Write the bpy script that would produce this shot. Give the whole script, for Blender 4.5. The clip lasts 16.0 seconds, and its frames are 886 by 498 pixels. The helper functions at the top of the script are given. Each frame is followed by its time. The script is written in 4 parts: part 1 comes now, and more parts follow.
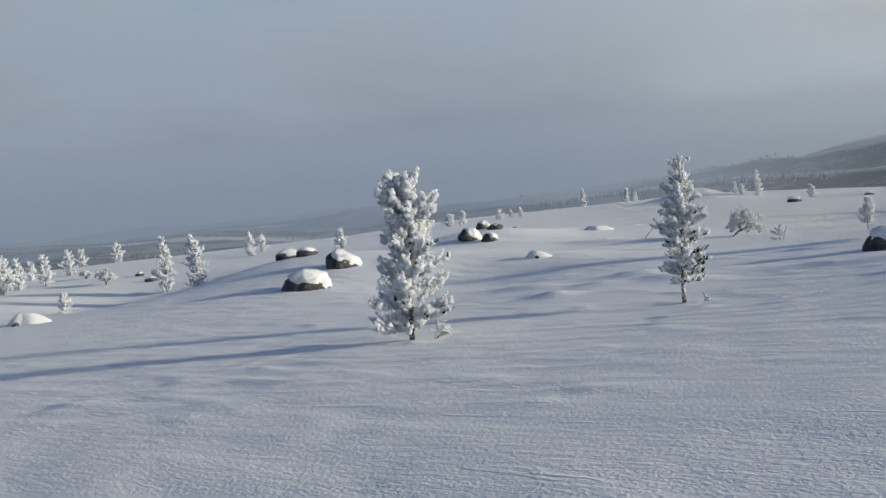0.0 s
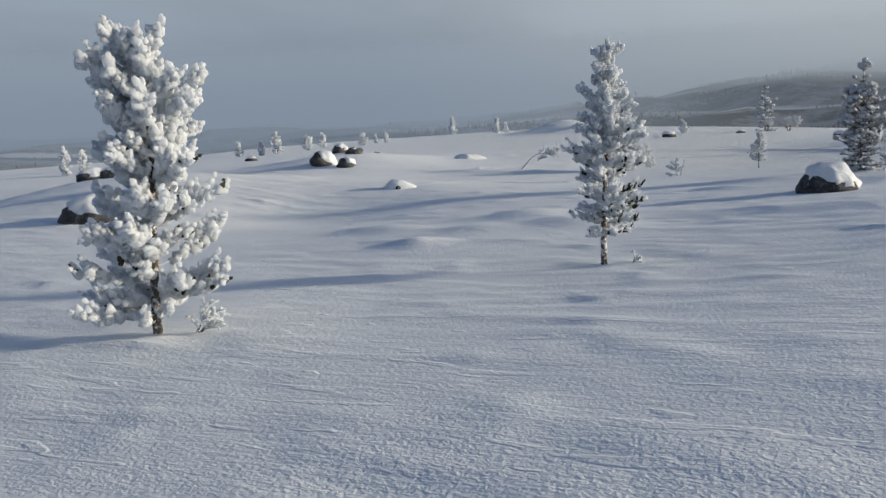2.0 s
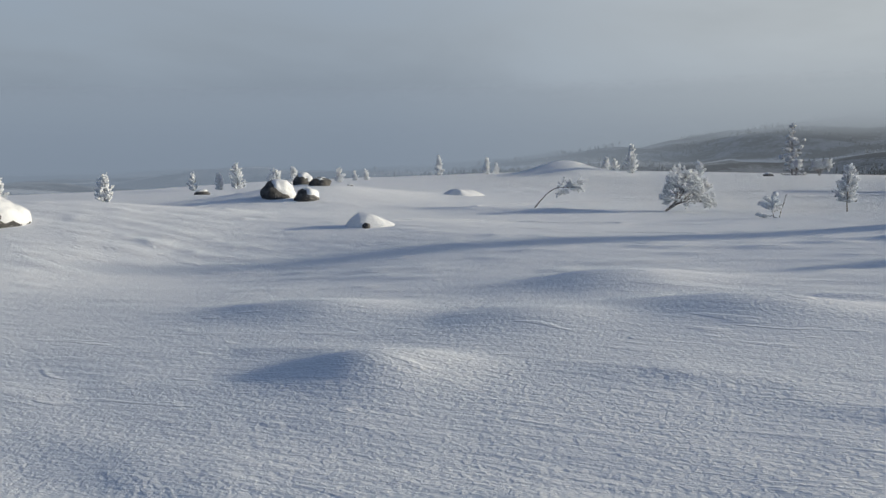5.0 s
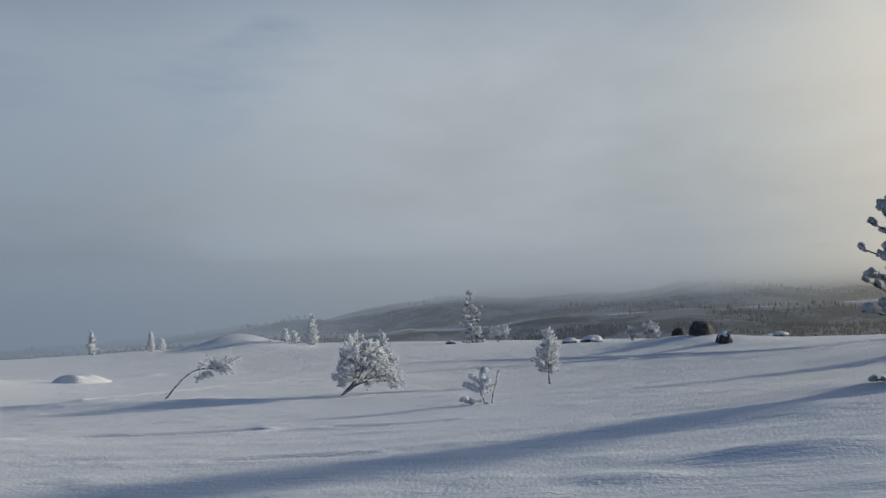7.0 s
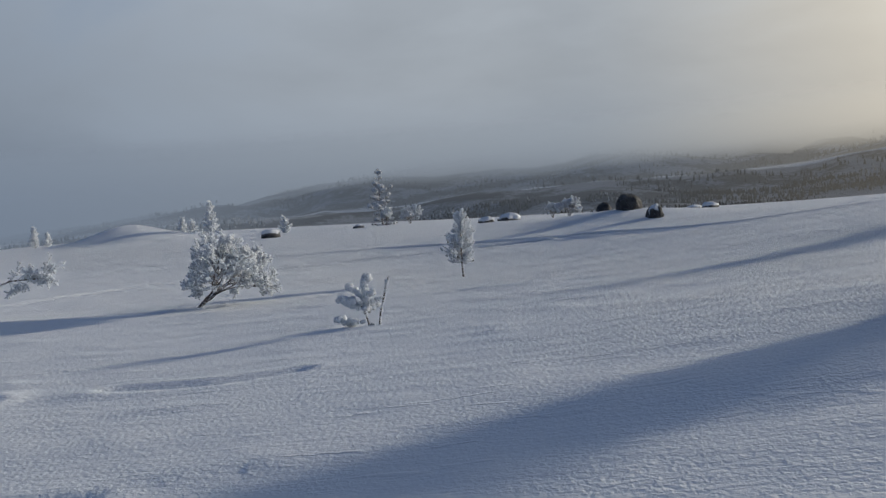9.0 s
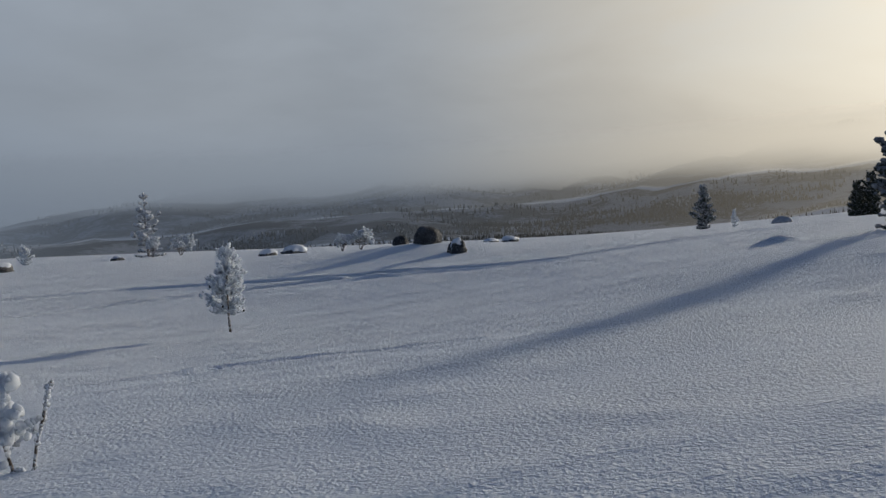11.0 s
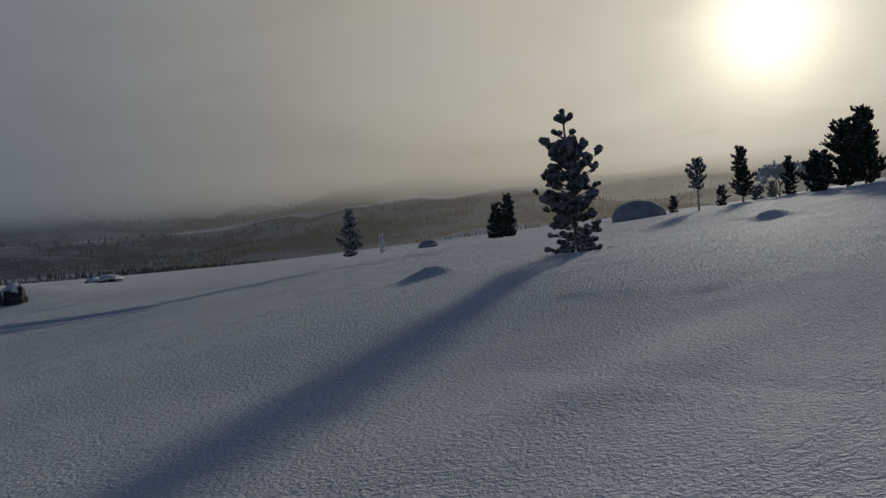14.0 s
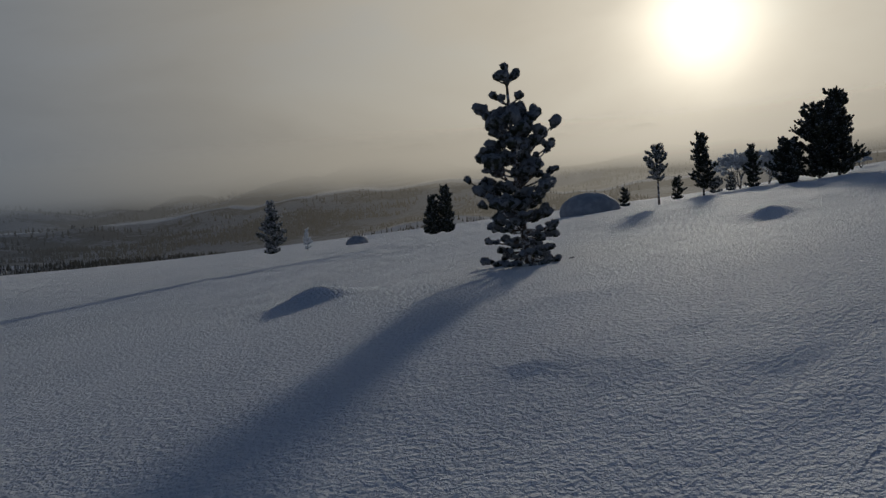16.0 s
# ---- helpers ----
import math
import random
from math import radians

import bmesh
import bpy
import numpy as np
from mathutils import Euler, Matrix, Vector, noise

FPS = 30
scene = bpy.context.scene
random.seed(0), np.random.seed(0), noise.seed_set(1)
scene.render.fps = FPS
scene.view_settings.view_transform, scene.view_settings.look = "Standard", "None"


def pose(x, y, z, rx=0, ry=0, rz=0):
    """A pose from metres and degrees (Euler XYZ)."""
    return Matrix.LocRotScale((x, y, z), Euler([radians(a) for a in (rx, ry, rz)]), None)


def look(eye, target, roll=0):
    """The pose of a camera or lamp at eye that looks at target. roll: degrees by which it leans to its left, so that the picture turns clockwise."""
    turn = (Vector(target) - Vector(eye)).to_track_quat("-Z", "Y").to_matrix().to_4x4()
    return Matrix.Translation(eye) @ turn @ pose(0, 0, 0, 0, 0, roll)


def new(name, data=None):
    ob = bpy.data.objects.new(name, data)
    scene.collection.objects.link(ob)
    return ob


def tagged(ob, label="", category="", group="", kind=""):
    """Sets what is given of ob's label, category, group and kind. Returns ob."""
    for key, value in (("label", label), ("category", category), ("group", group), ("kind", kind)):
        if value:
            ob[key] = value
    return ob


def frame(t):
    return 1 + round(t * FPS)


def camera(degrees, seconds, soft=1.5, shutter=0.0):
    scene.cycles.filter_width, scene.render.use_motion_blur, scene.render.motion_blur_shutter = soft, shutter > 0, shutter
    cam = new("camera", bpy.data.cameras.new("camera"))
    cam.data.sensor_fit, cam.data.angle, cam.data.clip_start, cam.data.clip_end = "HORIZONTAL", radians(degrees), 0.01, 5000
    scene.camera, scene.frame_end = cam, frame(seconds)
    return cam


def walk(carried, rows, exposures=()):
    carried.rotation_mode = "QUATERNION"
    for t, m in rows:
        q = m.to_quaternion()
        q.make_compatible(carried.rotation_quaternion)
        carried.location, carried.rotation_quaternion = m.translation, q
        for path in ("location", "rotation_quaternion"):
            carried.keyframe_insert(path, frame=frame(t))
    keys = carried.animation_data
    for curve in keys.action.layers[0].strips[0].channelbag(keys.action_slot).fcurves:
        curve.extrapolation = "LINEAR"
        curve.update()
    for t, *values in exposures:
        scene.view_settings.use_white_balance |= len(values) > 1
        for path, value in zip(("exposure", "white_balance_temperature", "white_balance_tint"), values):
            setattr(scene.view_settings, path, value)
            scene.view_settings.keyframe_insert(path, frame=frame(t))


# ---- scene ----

cam = camera(58.0, 16.0)
PATH = [
    (0, (-0.499, 1.25, 3.382), (-0.487, 11.227, 2.71), -4.82),
    (0.5, (-0.266, 3.028, 3.257), (0.37, 12.99, 2.673), -3.74),
    (1, (0.025, 4.965, 3.116), (1.137, 14.892, 2.655), -3.21),
    (1.5, (0.393, 6.971, 2.983), (1.798, 16.835, 2.135), -2.82),
    (2, (0.692, 8.953, 2.771), (2.288, 18.683, 1.105), -2.32),
    (2.5, (0.995, 10.767, 2.553), (2.53, 20.449, 0.577), -1.95),
    (3, (1.364, 12.78, 2.328), (2.575, 22.553, 0.588), -1.80),
    (3.2, (1.5, 13.534, 2.246), (2.622, 23.344, 0.666), -1.72),
    (5.3, (2.881, 22.187, 1.444), (5.139, 31.873, 0.401), -0.58),
    (5.5, (3.262, 23.079, 1.409), (5.89, 32.68, 0.456), -0.24),
    (6, (4.253, 25.365, 1.336), (7.988, 34.632, 0.931), -0.19),
    (6.5, (5.578, 27.29, 1.303), (10.276, 36.116, 1.409), -1.20),
    (7, (6.869, 29.022, 1.344), (12.306, 37.364, 2.266), -2.39),
    (7.5, (8.046, 30.464, 1.367), (13.917, 38.557, 1.198), -4.52),
    (8, (9.062, 31.411, 1.372), (15.117, 39.347, 0.774), -4.81),
    (8.2, (9.421, 31.755, 1.376), (15.501, 39.669, 0.738), -4.81),
    (10.3, (12.99, 36.002, 1.512), (20.112, 43.005, 1.037), -3.59),
    (10.5, (13.398, 36.327, 1.498), (20.789, 43.046, 1.012), -3.59),
    (11, (14.545, 37.199, 1.455), (22.613, 43.091, 1), -3.48),
    (11.5, (15.897, 37.789, 1.411), (24.462, 42.951, 1.487), -3.45),
    (12, (17.041, 38.323, 1.355), (25.932, 42.901, 1.36), -3.34),
    (12.5, (18.139, 38.669, 1.278), (27.334, 42.597, 1.119), -3.49),
    (13, (19.335, 38.835, 1.264), (28.785, 42.097, 1.023), -3.93),
    (13.5, (20.474, 39.001, 1.251), (30.128, 41.589, 0.927), -4.39),
    (14, (21.763, 39.114, 1.278), (31.543, 41.16, 0.868), -4.70),
    (14.5, (23.088, 39.219, 1.282), (32.941, 40.864, 0.833), -4.73),
    (15, (24.432, 39.294, 1.28), (34.323, 40.689, 0.808), -4.66),
    (15.5, (25.717, 39.328, 1.301), (35.616, 40.652, 0.799), -4.57),
    (16, (26.776, 39.403, 1.312), (36.669, 40.745, 0.742), -4.55),
]
EXPOSURES = [(0, -0.02, 6850, 8), (3, -0.02, 6850, 8), (5.5, -0.05, 6850, 8), (7, -0.25, 6700, 8), (8, -0.38, 6500, 9), (10.5, -0.38, 6500, 10), (11, -0.62, 6400, 10), (11.5, -1.18, 6300, 9), (12, -1.1, 6300, 9), (12.5, -1.12, 6350, 10), (13, -1.35, 6350, 10), (13.5, -1.54, 6350, 10), (14, -1.54, 6350, 10), (16, -1.56, 6350, 10)]
# Glowing shells in place of mist over the valley: distance, upper edge, lower edge of the dense part, density below,
# and density of the veil away from the sun.
MIST_SHELLS = [(520, 46, 9, 0.06, 0.34), (900, 84, 18, 0.12, 0.36), (1350, 125, 24, 0.17, 0.42), (1900, 190, 34, 0.26, 0.60), (2900, 290, 70, 0.50, 0.85)]
walk(cam, [(t, look(eye, target, roll)) for t, eye, target, roll in PATH], EXPOSURES)

# ---- light ----
SUN_AZ, SUN_EL = 101.0, 10.7          # degrees, clockwise from +y, and above the horizon
SUN = Vector((math.sin(radians(SUN_AZ)) * math.cos(radians(SUN_EL)),
              math.cos(radians(SUN_AZ)) * math.cos(radians(SUN_EL)), math.sin(radians(SUN_EL))))
lamp = bpy.data.lights.new("sun", "SUN")
lamp.energy, lamp.angle, lamp.color = 4.6, radians(3.2), (1.0, 0.91, 0.75)
sun = new("sun", lamp)
sun.matrix_world = look(SUN * 100, (0, 0, 0))


class Nodes:
    """Short hand for building node trees."""
    def __init__(self, tree):
        self.tree = tree
        tree.nodes.clear()

    def add(self, kind, *ins, **sets):
        n = self.tree.nodes.new("ShaderNode" + kind)
        if "operation" in sets:
            n.operation = sets["operation"]
        if sets.get("use_clamp"):
            n.use_clamp = True
        if "interpolation_type" in sets:
            n.interpolation_type = sets["interpolation_type"]
        for i, v in enumerate(ins):
            self.put(n, i, v)
        return n

    def put(self, n, key, v):
        if v is None:
            return
        if isinstance(v, bpy.types.NodeSocket):
            self.tree.links.new(v, n.inputs[key])
        elif isinstance(v, bpy.types.Node):
            self.tree.links.new(v.outputs[0], n.inputs[key])
        else:
            if isinstance(v, (tuple, list)) and n.inputs[key].type == "RGBA" and len(v) == 3:
                v = (*v, 1.0)
            n.inputs[key].default_value = v

    def math(self, op, a, b=None, c=None, clamp=False):
        return self.add("Math", a, b, c, operation=op, use_clamp=clamp).outputs[0]

    def ramp(self, fac, lo, hi, a=0.0, b=1.0, smooth=True):
        n = self.add("MapRange", fac, lo, hi, a, b, interpolation_type="SMOOTHSTEP" if smooth else "LINEAR")
        return n.outputs[0]

    def mix(self, fac, a, b):
        n = self.tree.nodes.new("ShaderNodeMix")
        n.data_type = "RGBA"
        self.put(n, 0, fac)
        self.put(n, 6, a)
        self.put(n, 7, b)
        return n.outputs[2]

    def noise(self, vec, scale, detail=3.0, rough=0.5, distortion=0.0):
        n = self.add("TexNoise")
        self.put(n, "Vector", vec)
        self.put(n, "Scale", scale)
        self.put(n, "Detail", detail)
        self.put(n, "Roughness", rough)
        self.put(n, "Distortion", distortion)
        return n.outputs[0]

    def scaled(self, vec, sx, sy, sz, turn=0.0):
        n = self.add("Mapping")
        self.put(n, 0, vec)
        n.inputs["Rotation"].default_value = (0, 0, turn)
        n.inputs["Scale"].default_value = (sx, sy, sz)
        return n.outputs[0]

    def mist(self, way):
        """Glow colour of sky and mist shells in the direction way, sunlight painted in: cool grey away from the sun,
        warm and bright round it.
        """
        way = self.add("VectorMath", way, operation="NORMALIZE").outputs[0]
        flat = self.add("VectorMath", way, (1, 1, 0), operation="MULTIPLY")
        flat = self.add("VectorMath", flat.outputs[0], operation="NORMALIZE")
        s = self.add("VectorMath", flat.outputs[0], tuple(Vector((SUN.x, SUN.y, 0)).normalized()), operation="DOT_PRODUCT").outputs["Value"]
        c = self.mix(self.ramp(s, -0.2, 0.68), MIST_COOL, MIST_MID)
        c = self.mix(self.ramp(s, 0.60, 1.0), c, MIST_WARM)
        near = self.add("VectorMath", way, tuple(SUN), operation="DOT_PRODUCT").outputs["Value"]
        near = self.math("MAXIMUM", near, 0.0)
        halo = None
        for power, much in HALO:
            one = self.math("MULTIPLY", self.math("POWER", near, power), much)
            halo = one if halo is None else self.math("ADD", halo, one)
        # The colour is dimmed along the horizon, least so below the sun.
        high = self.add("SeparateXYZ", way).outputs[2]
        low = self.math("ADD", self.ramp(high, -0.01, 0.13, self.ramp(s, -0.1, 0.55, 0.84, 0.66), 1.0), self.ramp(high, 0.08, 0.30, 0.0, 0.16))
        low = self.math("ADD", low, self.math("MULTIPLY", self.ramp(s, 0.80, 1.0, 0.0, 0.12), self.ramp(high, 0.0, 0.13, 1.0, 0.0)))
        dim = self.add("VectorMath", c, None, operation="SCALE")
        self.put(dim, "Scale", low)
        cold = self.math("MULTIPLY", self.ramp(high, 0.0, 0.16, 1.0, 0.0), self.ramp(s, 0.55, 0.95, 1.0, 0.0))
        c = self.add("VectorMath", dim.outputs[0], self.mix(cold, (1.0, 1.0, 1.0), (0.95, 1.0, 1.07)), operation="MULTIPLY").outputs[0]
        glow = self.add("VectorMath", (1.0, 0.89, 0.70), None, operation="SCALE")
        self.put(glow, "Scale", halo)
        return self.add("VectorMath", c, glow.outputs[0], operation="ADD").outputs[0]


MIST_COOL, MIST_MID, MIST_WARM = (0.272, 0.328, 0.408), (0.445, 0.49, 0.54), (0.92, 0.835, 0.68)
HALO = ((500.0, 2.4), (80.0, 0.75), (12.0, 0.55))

world = bpy.data.worlds.new("winter_sky")
scene.world = world
world.use_nodes = True
n = Nodes(world.node_tree)
way = n.add("TexCoord").outputs["Generated"]
sky = n.add("TexSky")
sky.sky_type, sky.sun_disc, sky.sun_elevation, sky.sun_rotation, sky.dust_density = "NISHITA", False, radians(SUN_EL), radians(SUN_AZ), 1.0
high = n.add("SeparateXYZ", way).outputs[2]
stretched = n.scaled(way, 1.0, 1.0, 2.6)
cloud = n.noise(stretched, 2.2, 5.0, 0.55, 0.3)
soft = n.noise(n.scaled(way, 1.0, 1.0, 1.6), 0.9, 2.0, 0.5)
col = n.mist(way)
blue = n.add("VectorMath", sky.outputs[0], (0.036, 0.071, 0.122), operation="MULTIPLY").outputs[0]
thin = n.math("MULTIPLY", n.ramp(high, 0.05, 0.4), n.ramp(cloud, 0.45, 0.75))
clear = n.math("MAXIMUM", n.math("MULTIPLY", thin, 0.45), n.math("MULTIPLY", n.ramp(high, 0.26, 0.62), 0.95))
shade = n.ramp(n.math("ADD", n.math("MULTIPLY", cloud, 0.55), n.math("MULTIPLY", soft, 0.45)), 0.32, 0.68, 0.86, 1.14)
misty = n.add("VectorMath", col, None, operation="SCALE")
n.put(misty, "Scale", shade)
col = n.mix(clear, misty.outputs[0], blue)
out = n.add("OutputWorld", n.add("Background", col, 1.0))

# ---- materials ----
WIND = radians(38)


def material(name):
    m = bpy.data.materials.new(name)
    m.use_nodes = True
    return m, Nodes(m.node_tree)


def finish(n, colour, rough, bump=None, depth=0.02, strength=1.0, spec=0.3, glow=0.0, **more):
    b = n.add("BsdfPrincipled")
    n.put(b, "Base Color", colour)
    n.put(b, "Roughness", rough)
    n.put(b, "Specular IOR Level", spec)
    for key, value in more.items():
        n.put(b, key, value)
    if bump is not None:
        h = n.add("Bump")
        n.put(h, "Height", bump)
        n.put(h, "Distance", depth)
        n.put(h, "Strength", strength)
        n.put(b, "Normal", h)
    if glow > 0:
        t = n.add("BsdfTranslucent", colour)
        b = n.add("MixShader", glow, b, t)
    n.add("OutputMaterial", b)


def snow_material(name):
    m, n = material(name)
    at = n.add("TexCoord").outputs["Object"]
    blown = n.scaled(at, 1.0, 1.0, 1.0, WIND)
    # Grains of rime, coarser on the open eastern side and in patches.
    east = n.ramp(n.math("ADD", n.add("SeparateXYZ", at).outputs[0], n.math("MULTIPLY", n.noise(at, 0.12, 2.0), 9.0)), 19.0, 31.0, 0.0, 1.0)
    rough = n.math("MULTIPLY", n.math("ADD", n.math("MULTIPLY", east, 1.32), 0.34), n.ramp(n.noise(n.scaled(blown, 0.5, 1.0, 1.0), 0.55, 4.0, 0.6), 0.30, 0.68, 0.75, 1.2))
    fine = n.noise(n.scaled(blown, 0.85, 1.0, 1.0), 25.0, 2.5, 0.6, 0.3)
    lump = n.noise(n.scaled(blown, 0.5, 1.0, 1.0), 8.0, 3.0, 0.6)
    h = n.math("MULTIPLY", n.math("ADD", n.math("MULTIPLY", fine, GRAIN), n.math("MULTIPLY", lump, 0.6 * GRAIN)), rough)
    # Wind-combed ribs and thin broken crust: short steps along the wind's way, in patches.
    comb = n.noise(n.scaled(blown, 0.24, 1.0, 1.0), 9.0, 3.0, 0.6)
    h = n.math("ADD", h, n.math("MULTIPLY", comb, n.math("MULTIPLY", n.ramp(n.noise(at, 0.22, 3.0), 0.35, 0.60, 0.4, 1.0), n.ramp(east, 0.1, 0.8, 0.017, 0.010))))
    stroke = n.noise(n.scaled(blown, 0.26, 1.0, 1.0), 4.2, 1.5, 0.5, 0.8)
    where = n.ramp(n.noise(n.scaled(blown, 0.6, 1.0, 1.0), 0.25, 4.0, 0.6), 0.42, 0.56, 0.003, n.ramp(east, 0.2, 0.9, 0.008, 0.010))
    h = n.math("ADD", h, n.math("MULTIPLY", n.ramp(stroke, 0.62, 0.70), where))
    col = n.mix(n.noise(at, 0.35, 4.0), (0.71, 0.745, 0.795), (0.79, 0.815, 0.845))
    col = n.mix(n.math("MULTIPLY", n.ramp(fine, 0.55, 0.8), 0.3), col, (0.84, 0.85, 0.865))
    # Birch scrub and bog beyond the fell's brow, with snow showing between.
    off = n.add("VectorMath", n.add("VectorMath", at, (20, 55, 0), operation="SUBTRACT").outputs[0], (1, 1, 0), operation="MULTIPLY").outputs[0]
    far = n.add("VectorMath", off, operation="LENGTH").outputs["Value"]
    patch = n.noise(at, 0.0065, 6.0, 0.62)
    bush = n.noise(at, 0.12, 4.0, 0.7)
    cover = n.ramp(n.math("ADD", patch, n.math("MULTIPLY", bush, 0.40)), 0.63, 0.75)
    cover = n.math("MULTIPLY", n.math("ADD", n.math("MULTIPLY", cover, 0.28), 0.72), n.ramp(far, 118.0, 165.0))
    bend = n.math("ADD", far, n.math("MULTIPLY", n.add("SeparateXYZ", off).outputs[0], 0.18))
    bend = n.math("ADD", bend, n.math("MULTIPLY", n.math("SUBTRACT", n.noise(at, 0.005, 4.0), 0.5), 160.0))
    bend = n.math("ADD", bend, n.math("MULTIPLY", bush, 60.0))
    for a, b in BOGS:
        bog = n.math("MULTIPLY", n.ramp(bend, a, a + 20.0), n.ramp(bend, b - 30.0, b, 1.0, 0.0))
        cover = n.math("MULTIPLY", cover, n.math("SUBTRACT", 1.0, n.math("MULTIPLY", bog, 0.65)))
    scrub = n.mix(bush, (0.040, 0.038, 0.032), (0.10, 0.092, 0.078))
    finish(n, n.mix(n.math("MULTIPLY", cover, 0.95), col, scrub), 0.80, h, 1.0, 1.0, 0.08, 0.0, **{"Sheen Weight": n.math("MULTIPLY", n.math("SUBTRACT", 1.0, cover), 0.05), "Sheen Roughness": 0.6})
    return m


# Height of the grains of rime on the snow, in metres.
GRAIN = 0.036
# Open bogs in the valley: nearer and farther edge, in metres.
BOGS = ((1010.0, 1105.0), (1580.0, 1650.0))
SNOW = snow_material("wind_packed_snow")

CAP, n = material("boulder_snow")
at = n.add("TexCoord").outputs["Object"]
h = n.math("ADD", n.noise(at, 9.0, 4.0, 0.6), n.math("MULTIPLY", n.noise(at, 45.0, 3.0), 0.4))
finish(n, n.mix(n.noise(at, 3.0), (0.64, 0.67, 0.72), (0.74, 0.765, 0.80)), 0.75, h, 0.022, 1.0)

FROST, n = material("rime_frost")
at = n.add("TexCoord").outputs["Object"]
lump = n.noise(at, 16.0, 4.0, 0.6)
fine = n.noise(at, 60.0, 3.0, 0.6)
rand = n.add("NewGeometry").outputs["Random Per Island"]
col = n.mix(n.ramp(lump, 0.3, 0.7), (0.85, 0.88, 0.92), (0.92, 0.935, 0.955))
col = n.mix(n.math("MULTIPLY", n.ramp(rand, 0.90, 1.0), 0.4), col, (0.50, 0.49, 0.45))
finish(n, col, 0.7, n.math("ADD", lump, n.math("MULTIPLY", fine, 0.45)), 0.03, 0.5, 0.1, 0.62)


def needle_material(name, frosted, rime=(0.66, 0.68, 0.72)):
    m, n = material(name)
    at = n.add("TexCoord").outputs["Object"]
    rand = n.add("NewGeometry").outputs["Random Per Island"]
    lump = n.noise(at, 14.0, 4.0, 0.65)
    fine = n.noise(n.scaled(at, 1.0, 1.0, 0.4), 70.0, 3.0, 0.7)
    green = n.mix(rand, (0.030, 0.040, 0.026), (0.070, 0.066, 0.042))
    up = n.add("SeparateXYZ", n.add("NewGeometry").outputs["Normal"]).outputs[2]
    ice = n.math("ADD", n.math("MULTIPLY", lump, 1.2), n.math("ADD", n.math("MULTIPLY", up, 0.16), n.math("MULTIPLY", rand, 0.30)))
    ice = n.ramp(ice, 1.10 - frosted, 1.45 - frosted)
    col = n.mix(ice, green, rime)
    finish(n, col, 0.8, n.math("ADD", lump, n.math("MULTIPLY", fine, 0.8)), 0.05, 1.0, 0.15)
    return m


NEEDLES = needle_material("pine_needles", 0.12)
RIMED = needle_material("rimed_pine_needles", 0.50)
# Rime colour lowered to paint the shade on the backlit pine.
SHADED_RIME = needle_material("shade_painted_pine_needles", 0.56, (0.34, 0.36, 0.40))
HOARY = needle_material("hoary_pine_needles", 0.70)
DUSTED = needle_material("dusted_pine_needles", 0.30)

BARK, n = material("pine_bark")
at = n.add("TexCoord").outputs["Object"]
plate = n.noise(n.scaled(at, 1.0, 1.0, 0.3), 38.0, 4.0, 0.65)
ice = n.ramp(n.noise(at, 14.0, 4.0, 0.65), 0.48, 0.60)
col = n.mix(plate, (0.045, 0.034, 0.026), (0.17, 0.13, 0.10))
finish(n, n.mix(ice, col, (0.70, 0.71, 0.74)), 0.85, plate, 0.02, 1.0)

ROCK, n = material("lichen_granite")
at = n.add("TexCoord").outputs["Object"]
big = n.noise(at, 2.2, 5.0, 0.65)
spot = n.noise(at, 17.0, 4.0, 0.7)
col = n.mix(n.ramp(big, 0.35, 0.65), (0.028, 0.029, 0.032), (0.085, 0.085, 0.086))
col = n.mix(n.math("MULTIPLY", n.ramp(spot, 0.60, 0.68), 0.7), col, (0.58, 0.60, 0.63))
finish(n, col, 0.85, n.math("ADD", big, n.math("MULTIPLY", spot, 0.35)), 0.08, 1.0)

# Blue-grey, mottled paler by noise.
GREYROCK, n = material("blue_grey_granite")
at = n.add("TexCoord").outputs["Object"]
big = n.noise(at, 3.0, 5.0, 0.65)
col = n.mix(n.ramp(big, 0.40, 0.70), (0.30, 0.315, 0.345), (0.46, 0.475, 0.50))
finish(n, col, 0.85, big, 0.03, 1.0)

FOREST, n = material("frosted_forest")
rand = n.add("NewGeometry").outputs["Random Per Island"]
at = n.add("TexCoord").outputs["Object"]
patch = n.noise(at, 0.006, 4.0, 0.6)
ice = n.ramp(n.math("ADD", n.math("MULTIPLY", rand, 0.22), patch), 0.65, 0.78)
finish(n, n.mix(ice, n.mix(rand, (0.040, 0.039, 0.030), (0.075, 0.068, 0.052)), (0.46, 0.47, 0.48)), 0.9)

# ---- ground ----
table = np.random.RandomState(7).rand(256, 256)


def value_noise(x, y, k=0):
    """Smooth noise of 0 to 1 over the plane, one cell a metre."""
    xi, yi = np.floor(x).astype(int), np.floor(y).astype(int)
    u, v = x - xi, y - yi
    u, v = u * u * u * (u * (u * 6 - 15) + 10), v * v * v * (v * (v * 6 - 15) + 10)
    f = lambda a, b: table[(xi + a + 37 * k) % 256, (yi + b + 91 * k) % 256]
    return (f(0, 0) * (1 - u) + f(1, 0) * u) * (1 - v) + (f(0, 1) * (1 - u) + f(1, 1) * u) * v


def fractal(x, y, octaves=4, k=0, gain=0.5):
    total, amp, norm = 0.0, 1.0, 0.0
    for o in range(octaves):
        total, norm = total + amp * value_noise(x * 2**o + 13.7 * o, y * 2**o + 5.1 * o, k + o), norm + amp
        amp *= gain
    return total / norm


